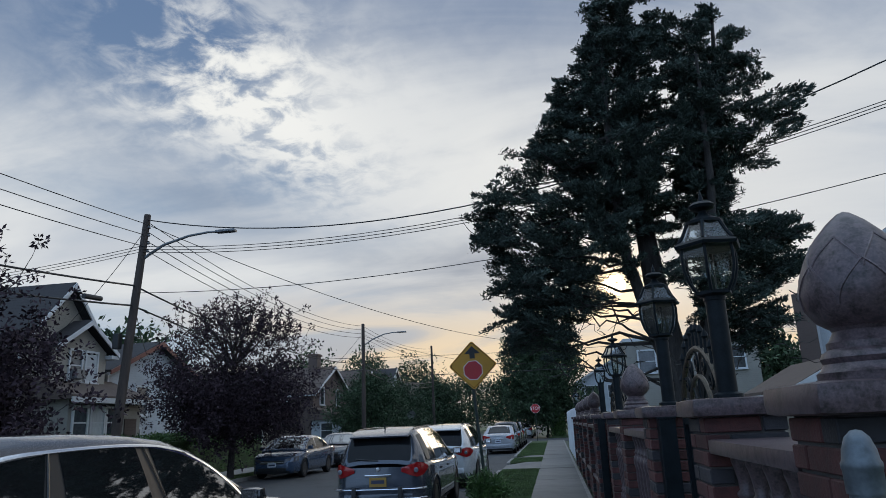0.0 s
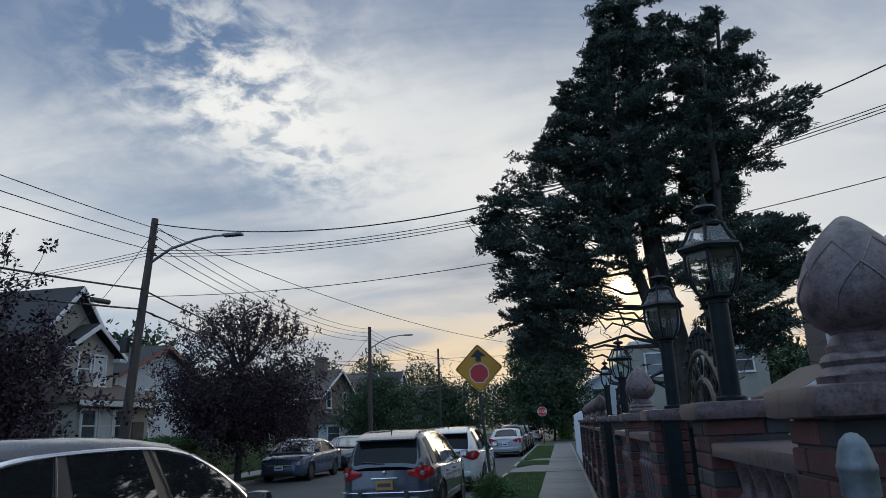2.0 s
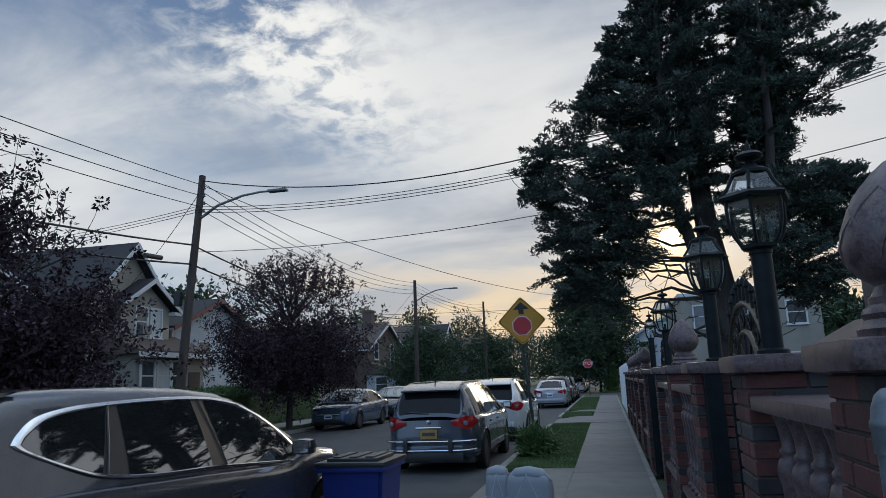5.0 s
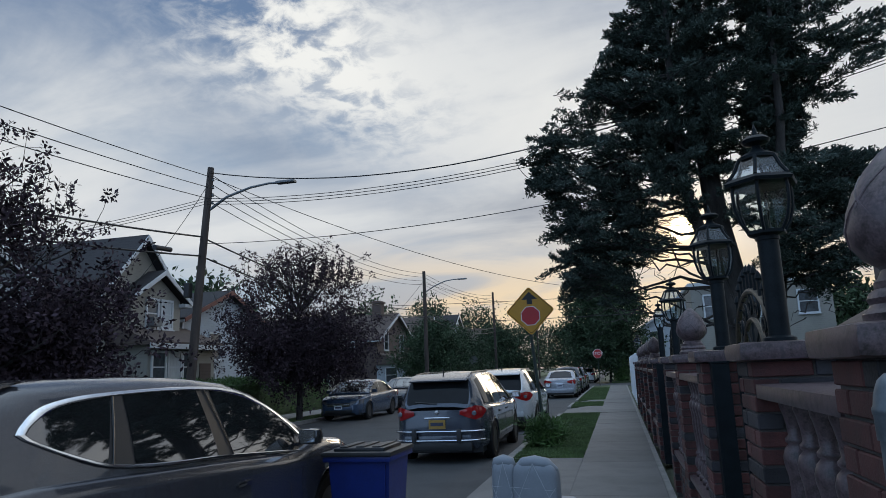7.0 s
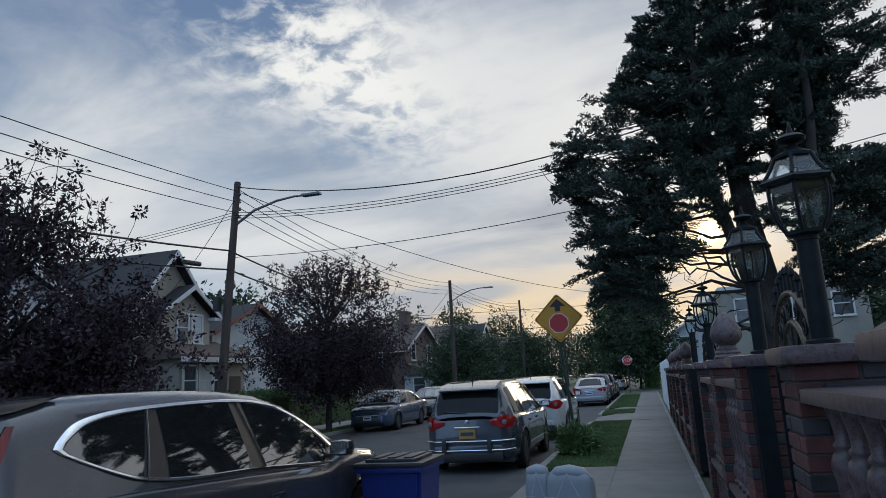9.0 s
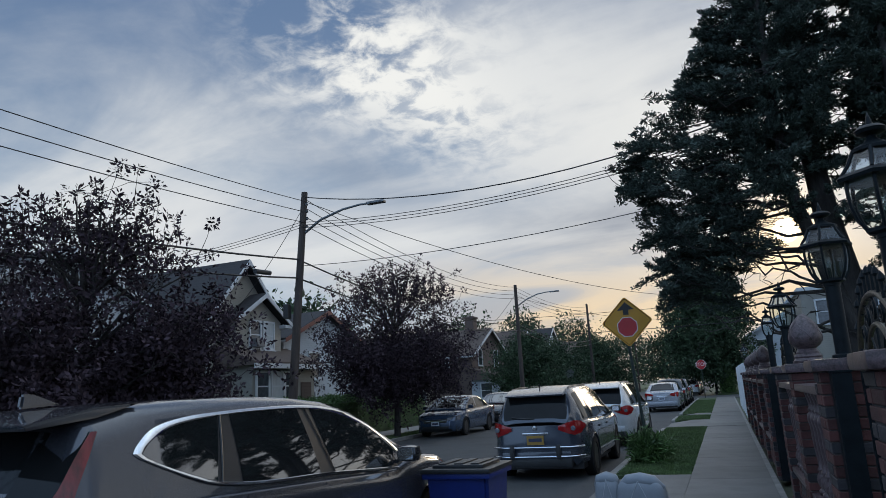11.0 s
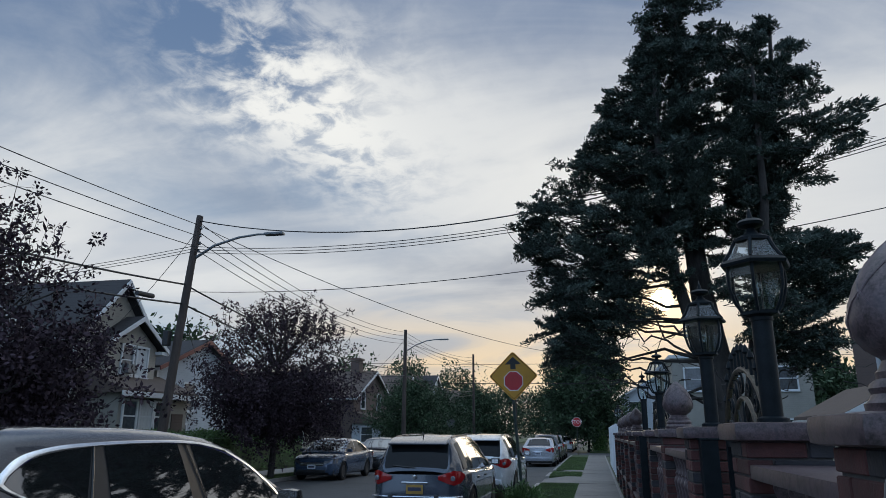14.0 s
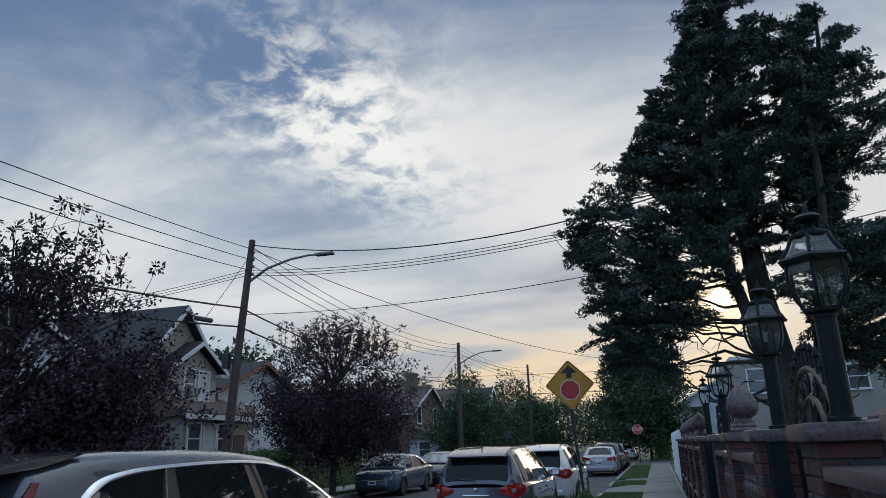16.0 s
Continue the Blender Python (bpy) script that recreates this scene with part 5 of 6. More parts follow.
def gable_house(m, width, depth, eave, apex, wall, roof, label, trim=None, front=(), side=(), over=0.35, apex_at=0.5, group="houses along the street"):
    """Gable end towards -y of the pose; x runs across the front from 0 to width."""
    t = thing("house", m, label, "house", group)
    ax = width * apex_at
    part("wall", prism([(0, -0.2), (width, -0.2), (width, eave), (ax, apex), (0, eave)], 0, depth, "y"), wall, t)
    k0, k1 = (apex - eave) / ax, (apex - eave) / (width - ax)
    th = 0.16
    rf = prism([(-over, eave - over * k0 + 0.02), (ax, apex + 0.02), (width + over, eave - over * k1 + 0.02), (width + over, eave - over * k1 + th), (ax, apex + th + 0.05), (-over, eave - over * k0 + th)], -over, depth + over, "y")
    r = part("roof", rf, roof, t, "shingled gable roof")
    rk = prism([(-over - 0.02, eave - over * k0 - 0.05), (ax, apex - 0.05), (width + over + 0.02, eave - over * k1 - 0.05), (width + over + 0.02, eave - over * k1 + th - 0.02), (ax, apex + th + 0.02), (-over - 0.02, eave - over * k0 + th - 0.02)], -over - 0.05, -over - 0.003, "y")
    part("rake_board", rk, trim or TRIM, t, "rake boards of the gable")
    part("gutter", boxes(((-over - 0.06, -over, eave - over * k0 - 0.06), (-over, depth + over, eave - over * k0 + 0.06))), TRIM, t, "white gutter")
    part("gutter", boxes(((width + over, -over, eave - over * k1 - 0.06), (width + over + 0.06, depth + over, eave - over * k1 + 0.06))), TRIM, t, "white gutter")
    for sx in (0, width):
        part("corner_board", boxes(((sx - 0.06, -0.03, 0), (sx + 0.06, 0.06, eave))), TRIM if wall is not HOUSE_BRICK else wall, t)
    for (cx, z, w, h, cu) in front:
        window(t, Matrix.Translation((cx, 0, z)), w, h, cu)
    for (cy, z, w, h, cu) in side:
        window(t, Matrix.Translation((0, cy, z)) @ Matrix.Rotation(radians(-90), 4, "Z"), w, h, cu)
    return t


# front faces +x: local -y is world +x, local x is world +y
h1 = gable_house(pose(-19.0, 22.4, 0, 0, 0, 90), 4.2, 9.0, 5.35, 7.5, CREAM, SHINGLE_DARK, "two-storey cream house with a white trimmed gable and enclosed porch",
                 front=(), side=((3, 3.9, 0.8, 1.2, False), (6, 1.2, 0.9, 1.3, False)), over=0.42)
part("bay", prism([(1.1, 3.6), (4.25, 3.6), (4.25, 5.05), (2.7, 6.0), (1.1, 5.05)], -0.5, 0.0, "y"), CREAM, h1, "projecting gabled bay")
part("bay_roof", prism([(0.8, 4.95), (2.7, 6.12), (4.6, 4.95), (4.6, 5.05), (2.7, 6.24), (0.8, 5.05)], -0.85, 0.0, "y"), SHINGLE_DARK, h1, "small gable roof")
part("bay_rake", prism([(0.78, 4.84), (2.7, 6.02), (4.62, 4.84), (4.62, 5.02), (2.7, 6.22), (0.78, 5.02)], -0.9, -0.853, "y"), TRIM, h1, "white gable trim")
part("eave_return", boxes(((4.15, -0.84, 4.78), (4.66, 0.0, 4.93)), bevel=0.02), TRIM, h1, "white boxed eave return")
part("porch", boxes(((0.6, -1.7, -0.2), (5.1, 0.0, 3.0))), BEIGE, h1, "beige enclosed porch")
part("porch_roof", prism([(-2.05, 3.0), (-2.05, 3.14), (0.0, 3.95), (0.0, 3.0)], 0.3, 5.4, "x"), SHINGLE, h1, "brown sloping porch roof")
part("porch_fascia", boxes(((0.25, -2.1, 2.86), (5.45, -2.05, 3.06))), TRIM, h1, "white fascia")
for cx, cu in ((2.35, False), (3.3, True)):
    window(h1, Matrix.Translation((cx, -0.5, 3.85)), 0.66, 1.1, cu)
for cx, cu in ((1.25, False), (2.25, True), (3.2, False)):
    window(h1, Matrix.Translation((cx, -1.7, 1.6)), 0.75, 1.1, cu)
part("porch_door", boxes(((4.0, -1.74, 0.2), (4.8, -1.69, 2.3)), bevel=0.01), SHINGLE, h1, "brown front door")
part("air_conditioner", boxes(((2.05, -0.85, 3.86), (2.6, -0.45, 4.22)), bevel=0.02), STEEL, h1, "grey window air conditioner")

h2 = gable_house(pose(-19.0, 27.6, 0, 0, 0, 90), 7.2, 9.0, 4.4, 5.85, PALE, SHINGLE_DARK, "low pale-sided house with red gable trim", RED_TRIM,
                 front=((2.6, 2.6, 0.9, 1.2, False), (5.2, 2.6, 0.9, 1.2, True), (2.0, 0.7, 1.2, 1.2, False)), side=((4, 2.4, 0.9, 1.2, False),))
h3 = gable_house(pose(-19.0, 54.0, 0, 0, 0, 90), 10.0, 9.0, 4.4, 6.7, HOUSE_BRICK, SHINGLE, "brown brick house with a chimney and pale porch", TRIM,
                 front=((2.2, 3.6, 1.0, 1.3, False), (6.6, 3.6, 1.0, 1.3, False)), side=((2.5, 3.2, 0.9, 1.3, False), (5.5, 3.2, 0.9, 1.3, False)))
part("chimney", boxes(((3.9, 1.0, 5.5), (4.9, 1.8, 8.0)), ((3.8, 0.9, 7.8), (5.0, 1.9, 7.95))), HOUSE_BRICK, h3, "brick chimney")
part("porch", boxes(((-0.4, -2.6, -0.2), (4.2, -0.03, 2.3))), PALE, h3, "pale enclosed porch")
part("porch_roof", prism([(-2.9, 2.3), (-2.9, 2.42), (0.0, 3.3), (0.0, 2.3)], -0.7, 4.5, "x"), SHINGLE, h3, "sloping porch roof")
for cx in (0.5, 1.7, 2.9):
    window(h3, Matrix.Translation((cx, -2.6, 0.9)), 0.8, 1.1)
window(h3, Matrix.Translation((-0.4, -1.3, 0.9)) @ Matrix.Rotation(radians(-90), 4, "Z"), 0.9, 1.1)
h4 = gable_house(pose(-19.0, 79.5, 0, 0, 0, 90), 8.4, 10.0, 5.6, 8.3, PALE, SHINGLE_DARK, "pale two-storey house with a tall gable", TRIM,
                 front=((2.6, 3.6, 0.9, 1.3, False), (5.6, 3.6, 0.9, 1.3, False), (4.2, 6.0, 0.8, 1.0, False)), side=((3, 3.6, 0.9, 1.3, False),))
gable_house(pose(-17.0, 95.0, 0, 0, 0, 90), 8.5, 10.0, 5.4, 7.4, PALE, SHINGLE, "white house seen beyond the crossing", TRIM, front=((2.6, 3.4, 1.0, 1.3, False), (5.6, 3.4, 1.0, 1.3, False)), side=((2.5, 3.4, 1.0, 1.3, False), (2.5, 0.9, 1.0, 1.3, False)))
gable_house(pose(-19.0, 67.5, 0, 0, 0, 90), 8.0, 9.0, 4.6, 7.2, CREAM, SHINGLE, "cream house with a brown roof", TRIM, front=((2.6, 3.0, 0.9, 1.3, False), (5.6, 3.0, 0.9, 1.3, False)), side=((3, 3.0, 0.9, 1.3, False),))
gable_house(pose(-19.0, 38.0, 0, 0, 0, 90), 8.0, 9.0, 3.6, 5.2, CREAM, SHINGLE, "low cream house behind the trees", TRIM, front=((2.2, 1.0, 1.0, 1.3, False), (5.6, 1.0, 1.0, 1.3, False)), side=((3, 1.0, 0.9, 1.3, False),))
gable_house(pose(-19.0, 12.0, 0, 0, 0, 90), 7.5, 9.0, 4.8, 6.6, PALE, SHINGLE_DARK, "pale house mostly hidden behind the plum tree", TRIM, front=((2.2, 1.0, 1.0, 1.3, False), (5.2, 1.0, 1.0, 1.3, True)), side=((3, 1.0, 0.9, 1.3, False),))
gable_house(pose(-19.0, 0.0, 0, 0, 0, 90), 8, 9.0, 5.0, 7.0, CREAM, SHINGLE_DARK, "cream house across the street", TRIM, front=((2.2, 1.0, 1.0, 1.3, False), (5.2, 1.0, 1.0, 1.3, True)))

# right-hand houses
r1 = gable_house(pose(2.9, 80, 0), 9.0, 10.0, 5.5, 7.9, PALE, SHINGLE_DARK, "pale gabled house past the crossing", TRIM,
                 front=((1.6, 3.7, 1.5, 1.3, False), (4.0, 3.7, 1.3, 1.3, False), (2.4, 0.9, 1.2, 1.3, False)))


def flat_house():
    t = thing("house", pose(4.6, 43, 0), "two-storey beige sided house with a flat roof", "house", "houses along the street")
    part("wall", boxes(((0, 0, -0.2), (7.6, 10, 5.9))), BEIGE, t)
    part("parapet", boxes(((-0.12, -0.12, 5.9), (7.72, 10.1, 6.1))), TRIM, t, "pale roof edge")
    for cx, z in ((6.3, 4.05), (3.2, 4.05), (1.2, 4.05), (6.3, 1.1), (2.6, 1.1)):
        window(t, Matrix.Translation((cx, 0, z)), 0.95, 1.25)
    window(t, Matrix.Translation((0, 4, 4.0)) @ Matrix.Rotation(radians(-90), 4, "Z"), 0.95, 1.25)
    part("downpipe", tube(bmesh.new(), [(5.0, -0.06, 0), (5.0, -0.06, 5.9)], 0.05, 8), TRIM, t, "pale downpipe")


flat_house()
h = gable_house(pose(9.1, 25, 0, 0, 0, -19), 7.0, 9.0, 5.6, 7.6, PALE, SHINGLE_DARK, "white sided house with a brown brick chimney", TRIM, front=((1.6, 3.7, 0.8, 1.2, False), (4.6, 3.7, 0.8, 1.2, False), (3, 0.9, 1.0, 1.2, False)))
part("chimney", boxes(((-0.62, -0.4, -0.1), (-0.02, 0.5, 5.35))), HOUSE_BRICK, h, "tall brown chimney")
gable_house(pose(6.7, 20.5, 0), 2.6, 4.0, 2.1, 2.75, CREAM, SHINGLE, "low shed with a brown roof", TRIM, group="sheds")
gable_house(pose(7.5, 55, 0), 6.0, 6.0, 4.2, 5.6, CREAM, SHINGLE_DARK, "house with a dark roof behind the yards", TRIM)
gable_house(pose(3.5, -14, 0), 8.0, 9.0, 5.0, 7.0, BEIGE, SHINGLE_DARK, "house behind the starting point of the walk", TRIM)

# ---- trees ----


def leaf_cloud(name, centres, sizes, count, leaf, material, parent, seed, flat=0.6, slender=0.45, up=0.0, curl=0.0):
    """Many small leaf blades scattered round twig ends."""
    r = np.random.default_rng(seed)
    c = np.repeat(np.asarray(centres, float), count, 0)
    s = np.repeat(np.asarray(sizes, float), count)
    n = len(c)
    d = r.normal(size=(n, 3))
    d /= np.linalg.norm(d, axis=1)[:, None]
    p = c + d * (s * r.random(n) ** 0.45)[:, None] * np.array([1, 1, flat])
    a = d * 0.8 + r.normal(size=(n, 3)) * 0.6 + np.array([0, 0, up])
    a /= np.linalg.norm(a, axis=1)[:, None]
    b = np.cross(a, r.normal(size=(n, 3)))
    b /= np.linalg.norm(b, axis=1)[:, None] + 1e-9
    L = (leaf * (0.6 + 0.8 * r.random(n)))[:, None]
    w = L * slender * 0.5
    v = np.stack([p, p + a * L * 0.5 + b * w, p + a * L, p + a * L * 0.5 - b * w], 1).reshape(-1, 3)
    f = np.arange(n * 4).reshape(n, 4)
    ob = quads_object(name, v, f, material)
    ob.parent = parent
    return ob


def feathers(name, roots, ways, sizes, count, leaf, material, parent, seed):
    """Tufts of narrow blades that follow their twigs."""
    r = np.random.default_rng(seed)
    c, w = np.repeat(np.asarray(roots, float), count, 0), np.repeat(np.asarray(ways, float), count, 0)
    s = np.repeat(np.asarray(sizes, float), count)[:, None]
    n = len(c)
    u = r.random((n, 1))
    p = c + w * s * u + r.normal(size=(n, 3)) * s * 0.26 * (1.1 - u)
    a = w + r.normal(size=(n, 3)) * 0.55 + np.array([0, 0, 0.15])
    a /= np.linalg.norm(a, axis=1)[:, None]
    b = np.cross(a, r.normal(size=(n, 3)))
    b /= np.linalg.norm(b, axis=1)[:, None] + 1e-9
    L = leaf * (0.6 + 0.8 * r.random((n, 1)))
    v = np.stack([p, p + a * L * 0.45 + b * L * 0.17, p + a * L, p + a * L * 0.45 - b * L * 0.17], 1).reshape(-1, 3)
    ob = quads_object(name, v, np.arange(n * 4).reshape(n, 4), material)
    ob.parent = parent
    return ob


def limb(bm, a, b, r0, r1, rnd, wob=0.06, n=6, rise=0.0):
    a, b = Vector(a), Vector(b)
    L = (b - a).length
    pts, rad = [], []
    for i in range(n + 1):
        u = i / n
        p = a.lerp(b, u)
        if 0 < i:
            p += Vector((rnd.gauss(0, 1), rnd.gauss(0, 1), rnd.gauss(0, 1))) * wob * L * 0.25
        p.z += rise * L * math.sin(math.pi * u)
        pts.append(p)
        rad.append(r0 + (r1 - r0) * u)
    tube(bm, pts, rad, 6 if r0 < 0.06 else 9)
    return pts


def cedar():
    rnd = random.Random(11)
    base = Vector((2.4, 13.0, 0))
    t = thing("cedar_tree", pose(*base), "tall dark cedar with several trunks and layered ragged foliage", "tree")
    wood = bmesh.new()
    left = [(2.4, -0.1), (2.7, -0.55), (3.0, -0.85), (3.5, -0.95), (4.25, -1.0), (4.6, -1.05), (5.05, -1.35), (5.3, -1.42), (5.6, -1.15), (5.9, -1.3), (6.1, -0.75), (6.25, -0.44), (6.6, -0.23), (6.95, 0.05), (7.55, 0.25), (8.05, 0.42), (8.3, 0.55), (8.77, 0.95), (9.45, 1.25), (10.0, 1.68), (10.6, 1.9)]
    right = [(2.6, 4.1), (3.25, 4.3), (3.55, 4.33), (3.95, 4.7), (4.7, 4.97), (4.95, 4.8), (5.1, 3.75), (5.4, 3.6), (5.65, 3.85), (5.9, 4.3), (6.1, 4.6), (6.35, 4.2), (6.5, 4.0), (6.62, 5.0), (7.1, 5.3), (7.55, 5.7), (7.8, 4.9), (8.0, 4.65), (8.5, 4.1), (8.78, 4.45), (9.05, 3.95), (9.6, 3.85)]
    under = [(-1.1, 2.5), (0.2, 2.65), (0.6, 3.2), (1.0, 3.55), (1.3, 4.1), (2.3, 4.2), (2.6, 3.5), (2.9, 2.9), (3.3, 2.65), (4.5, 2.7)]
    top_a, top_b = [(9.0, 3.2), (9.5, 2.9), (9.9, 2.55), (10.6, 2.1)], [(9.0, 3.25), (9.3, 3.5), (9.7, 3.72)]
    trunks = [[(0.0, 0, -0.2), (-0.1, 0, 2.0), (-0.35, 0, 4.0), (-0.5, 0.1, 6.5), (-0.42, 0, 8.5), (-0.35, 0, 10.3)],
              [(0.35, 0.3, -0.2), (0.45, 0.3, 2.2), (0.8, 0.3, 4.5), (1.25, 0.2, 7.0), (1.42, 0, 9.6)],
              [(-0.05, -0.1, 1.6), (-0.5, -0.2, 3.0), (-0.9, -0.4, 4.6), (-0.95, -0.5, 7.0), (-0.9, -0.5, 8.6)],
              [(0.25, 0.0, 1.8), (0.55, -0.5, 3.5), (0.7, -0.8, 5.5), (0.75, -0.9, 8.0)]]
    radii = [[0.33, 0.27, 0.20, 0.13, 0.07, 0.02], [0.24, 0.20, 0.14, 0.08, 0.02], [0.13, 0.12, 0.09, 0.06, 0.02], [0.12, 0.1, 0.07, 0.02]]
    for pts, rad in zip(trunks, radii):
        tube(wood, pts, rad, 12)
    roots, ways, sizes = [], [], []

    def spray(tip, L):
        """A feathery, nearly level branch end with tufts to both sides."""
        at = min(trunks, key=lambda q: abs(interp(tip.z, [(p[2], p[0]) for p in q]) - tip.x))
        out = Vector((tip.x - interp(tip.z, [(p[2], p[0]) for p in at]), tip.y * 0.9 + rnd.gauss(0, 0.2), 0))
        out = out.normalized() if out.length > 0.05 and rnd.random() < 0.75 else Vector((rnd.gauss(0, 1), rnd.gauss(0, 1), 0)).normalized()
        d = (out + Vector((rnd.gauss(0, 0.25), rnd.gauss(0, 0.25), rnd.uniform(-0.05, 0.42)))).normalized()
        a = tip - d * L
        side = d.cross(Vector((rnd.gauss(0, 0.3), rnd.gauss(0, 0.3), 1))).normalized()
        for i in range(8):
            u = 0.06 + 0.9 * i / 7
            p = a.lerp(tip, u)
            for q in (-1, 1):
                w = (d * rnd.uniform(0.7, 1.1) + side * q * rnd.uniform(0.3, 0.9) + Vector((0, 0, rnd.uniform(-0.1, 0.55)))).normalized()
                near_hole = 1 + p.y / 13.0
                if abs((p.x + base.x) / near_hole - 1.33) < 0.27 and abs(1.53 + (p.z - 1.53) / near_hole - 3.93) < 0.22:
                    continue
                e = p + w * L * (0.30 - 0.20 * u) * rnd.uniform(0.5, 1.3)
                roots.append(tuple(p.lerp(e, 0.4)))
                ways.append(tuple(w))
                sizes.append(rnd.uniform(0.09, 0.17))
        roots.append(tuple(tip - d * 0.08))
        ways.append(tuple((d + Vector((0, 0, 0.3))).normalized()))
        sizes.append(0.17)
        return a

    def place(z, x, dy):
        far = 1 + dy / 13.0
        return Vector((x * far - base.x, dy, 1.53 + (z - 1.53) * far))

    def pick(edge):
        """A random place inside the crown's outline."""
        while True:
            z = rnd.uniform(2.5, 10.6)
            # the branch layers leave notches in the outline
            bite = 0.10 + 0.20 * abs(math.sin(4.6 * z) + 0.6 * math.sin(11.3 * z + 1.0))
            xl, xr = interp(z, left) + bite * min(1.0, (10.9 - z) * 0.5), interp(z, right) - bite * 0.8 * min(1.0, (10.9 - z) * 0.5)
            x = rnd.choice((xl, xr)) + rnd.gauss(0, 0.14) if rnd.random() < edge else rnd.uniform(-1.4, 5.7)
            if not xl - 0.10 < x < xr + 0.10 or z < interp(x, under) or (z > 9.0 and interp(z, top_a) < x < interp(z, top_b)) or (z > 9.7 and x > 3.0):
                continue
            if (z < interp(x, under) + 0.3 or (0.9 < x < 2.3 and z < 4.7)) and rnd.random() < 0.45:
                continue
            if x > 3.7 and z > 5.5 and rnd.random() < 0.60:
                continue
            if abs(x - 1.33) < 0.27 and abs(z - 3.93) < 0.24:
                continue
            half, mid = (xr - xl) / 2, (xr + xl) / 2
            deep = min(1.5, 0.55 * half * math.sqrt(max(0.0, 1 - ((x - mid) / half) ** 2)) + 0.1)
            if half < 0.05:
                continue
            return place(z, x, rnd.uniform(-deep, deep))

    def on_trunk(tip):
        fits = [(abs(interp(tip.z - 0.3, [(p[2], p[0]) for p in q]) - tip.x) + rnd.uniform(0, 0.5), k) for k, q in enumerate(trunks) if q[0][2] < tip.z - 0.3 and tip.z < q[-1][2] + 0.45]
        pts = trunks[min(fits)[1] if fits else 0]
        reach = math.hypot(tip.x - interp(tip.z, [(p[2], p[0]) for p in pts]), tip.y)
        zs = min(max(tip.z - 0.1 - 0.22 * reach, pts[0][2]), pts[-1][2] - 0.05)
        return Vector((interp(zs, [(p[2], p[0]) for p in pts]), interp(zs, [(p[2], p[1]) for p in pts]), zs))

    nodes = [Vector(p) for q in trunks for a, b in zip(q[1:], q[2:]) for p in (a, Vector(a).lerp(Vector(b), 0.33), Vector(a).lerp(Vector(b), 0.66), b)]
    hole = place(3.93, 1.33, 0)

    def clear(a, b):
        return all((a.lerp(b, k / 8) - hole).length > 0.30 for k in range(9))

    for _ in range(95):
        tip = pick(0.35)
        start = on_trunk(tip)
        if not clear(start, tip):
            continue
        R = (tip - start).length
        line = limb(wood, start, tip, 0.011 + 0.008 * R, 0.006, rnd, 0.16, 8, rnd.uniform(-0.06, 0.05))
        nodes += line[2:]
        spray(tip, 0.7)
    for _ in range(1060):
        tip = pick(0.10)
        if _ > 860:
            # thicker growth round the trunks higher up
            k = rnd.uniform(5.0, 9.2)
            tip = place(k, rnd.uniform(1.3, 3.6) if k < 8.6 else rnd.uniform(1.6, 2.7), rnd.uniform(-1.1, 0.9))
        if (tip - hole).length < 0.4:
            continue
        near = min(nodes, key=lambda n: (n - tip).length + max(0.0, n.z - tip.z + 0.1) * 1.5)
        if not clear(near, tip) or (near - tip).length > 2.2:
            continue
        a = spray(tip, rnd.uniform(0.45, 0.85) * (0.65 if tip.z > 8.3 else 1.0))
        line = limb(wood, near, a, 0.006 + 0.004 * (near - a).length, 0.004, rnd, 0.14, 5, rnd.uniform(-0.05, 0.08))
        limb(wood, a, tip, 0.006, 0.003, rnd, 0.05, 3)
        nodes.append(line[3])
    # bare twigs under the crown
    for k in range(46):
        a = rnd.uniform(0, 2 * math.pi)
        p = Vector((rnd.uniform(-2.6, 1.8), rnd.uniform(-1.2, 1.2), rnd.uniform(2.2, 3.6)))
        limb(wood, p, p + Vector((math.cos(a) * 0.7, math.sin(a) * 0.6, rnd.uniform(-0.5, 0.1))), 0.010, 0.003, rnd, 0.25, 5)
    part("trunk", wood, BARK, t, "several rough brown trunks and limbs", True)
    feathers("crown", roots, ways, sizes, 26, 0.066, CEDAR, t, 3)["label"] = "dark green ragged foliage"


cedar()


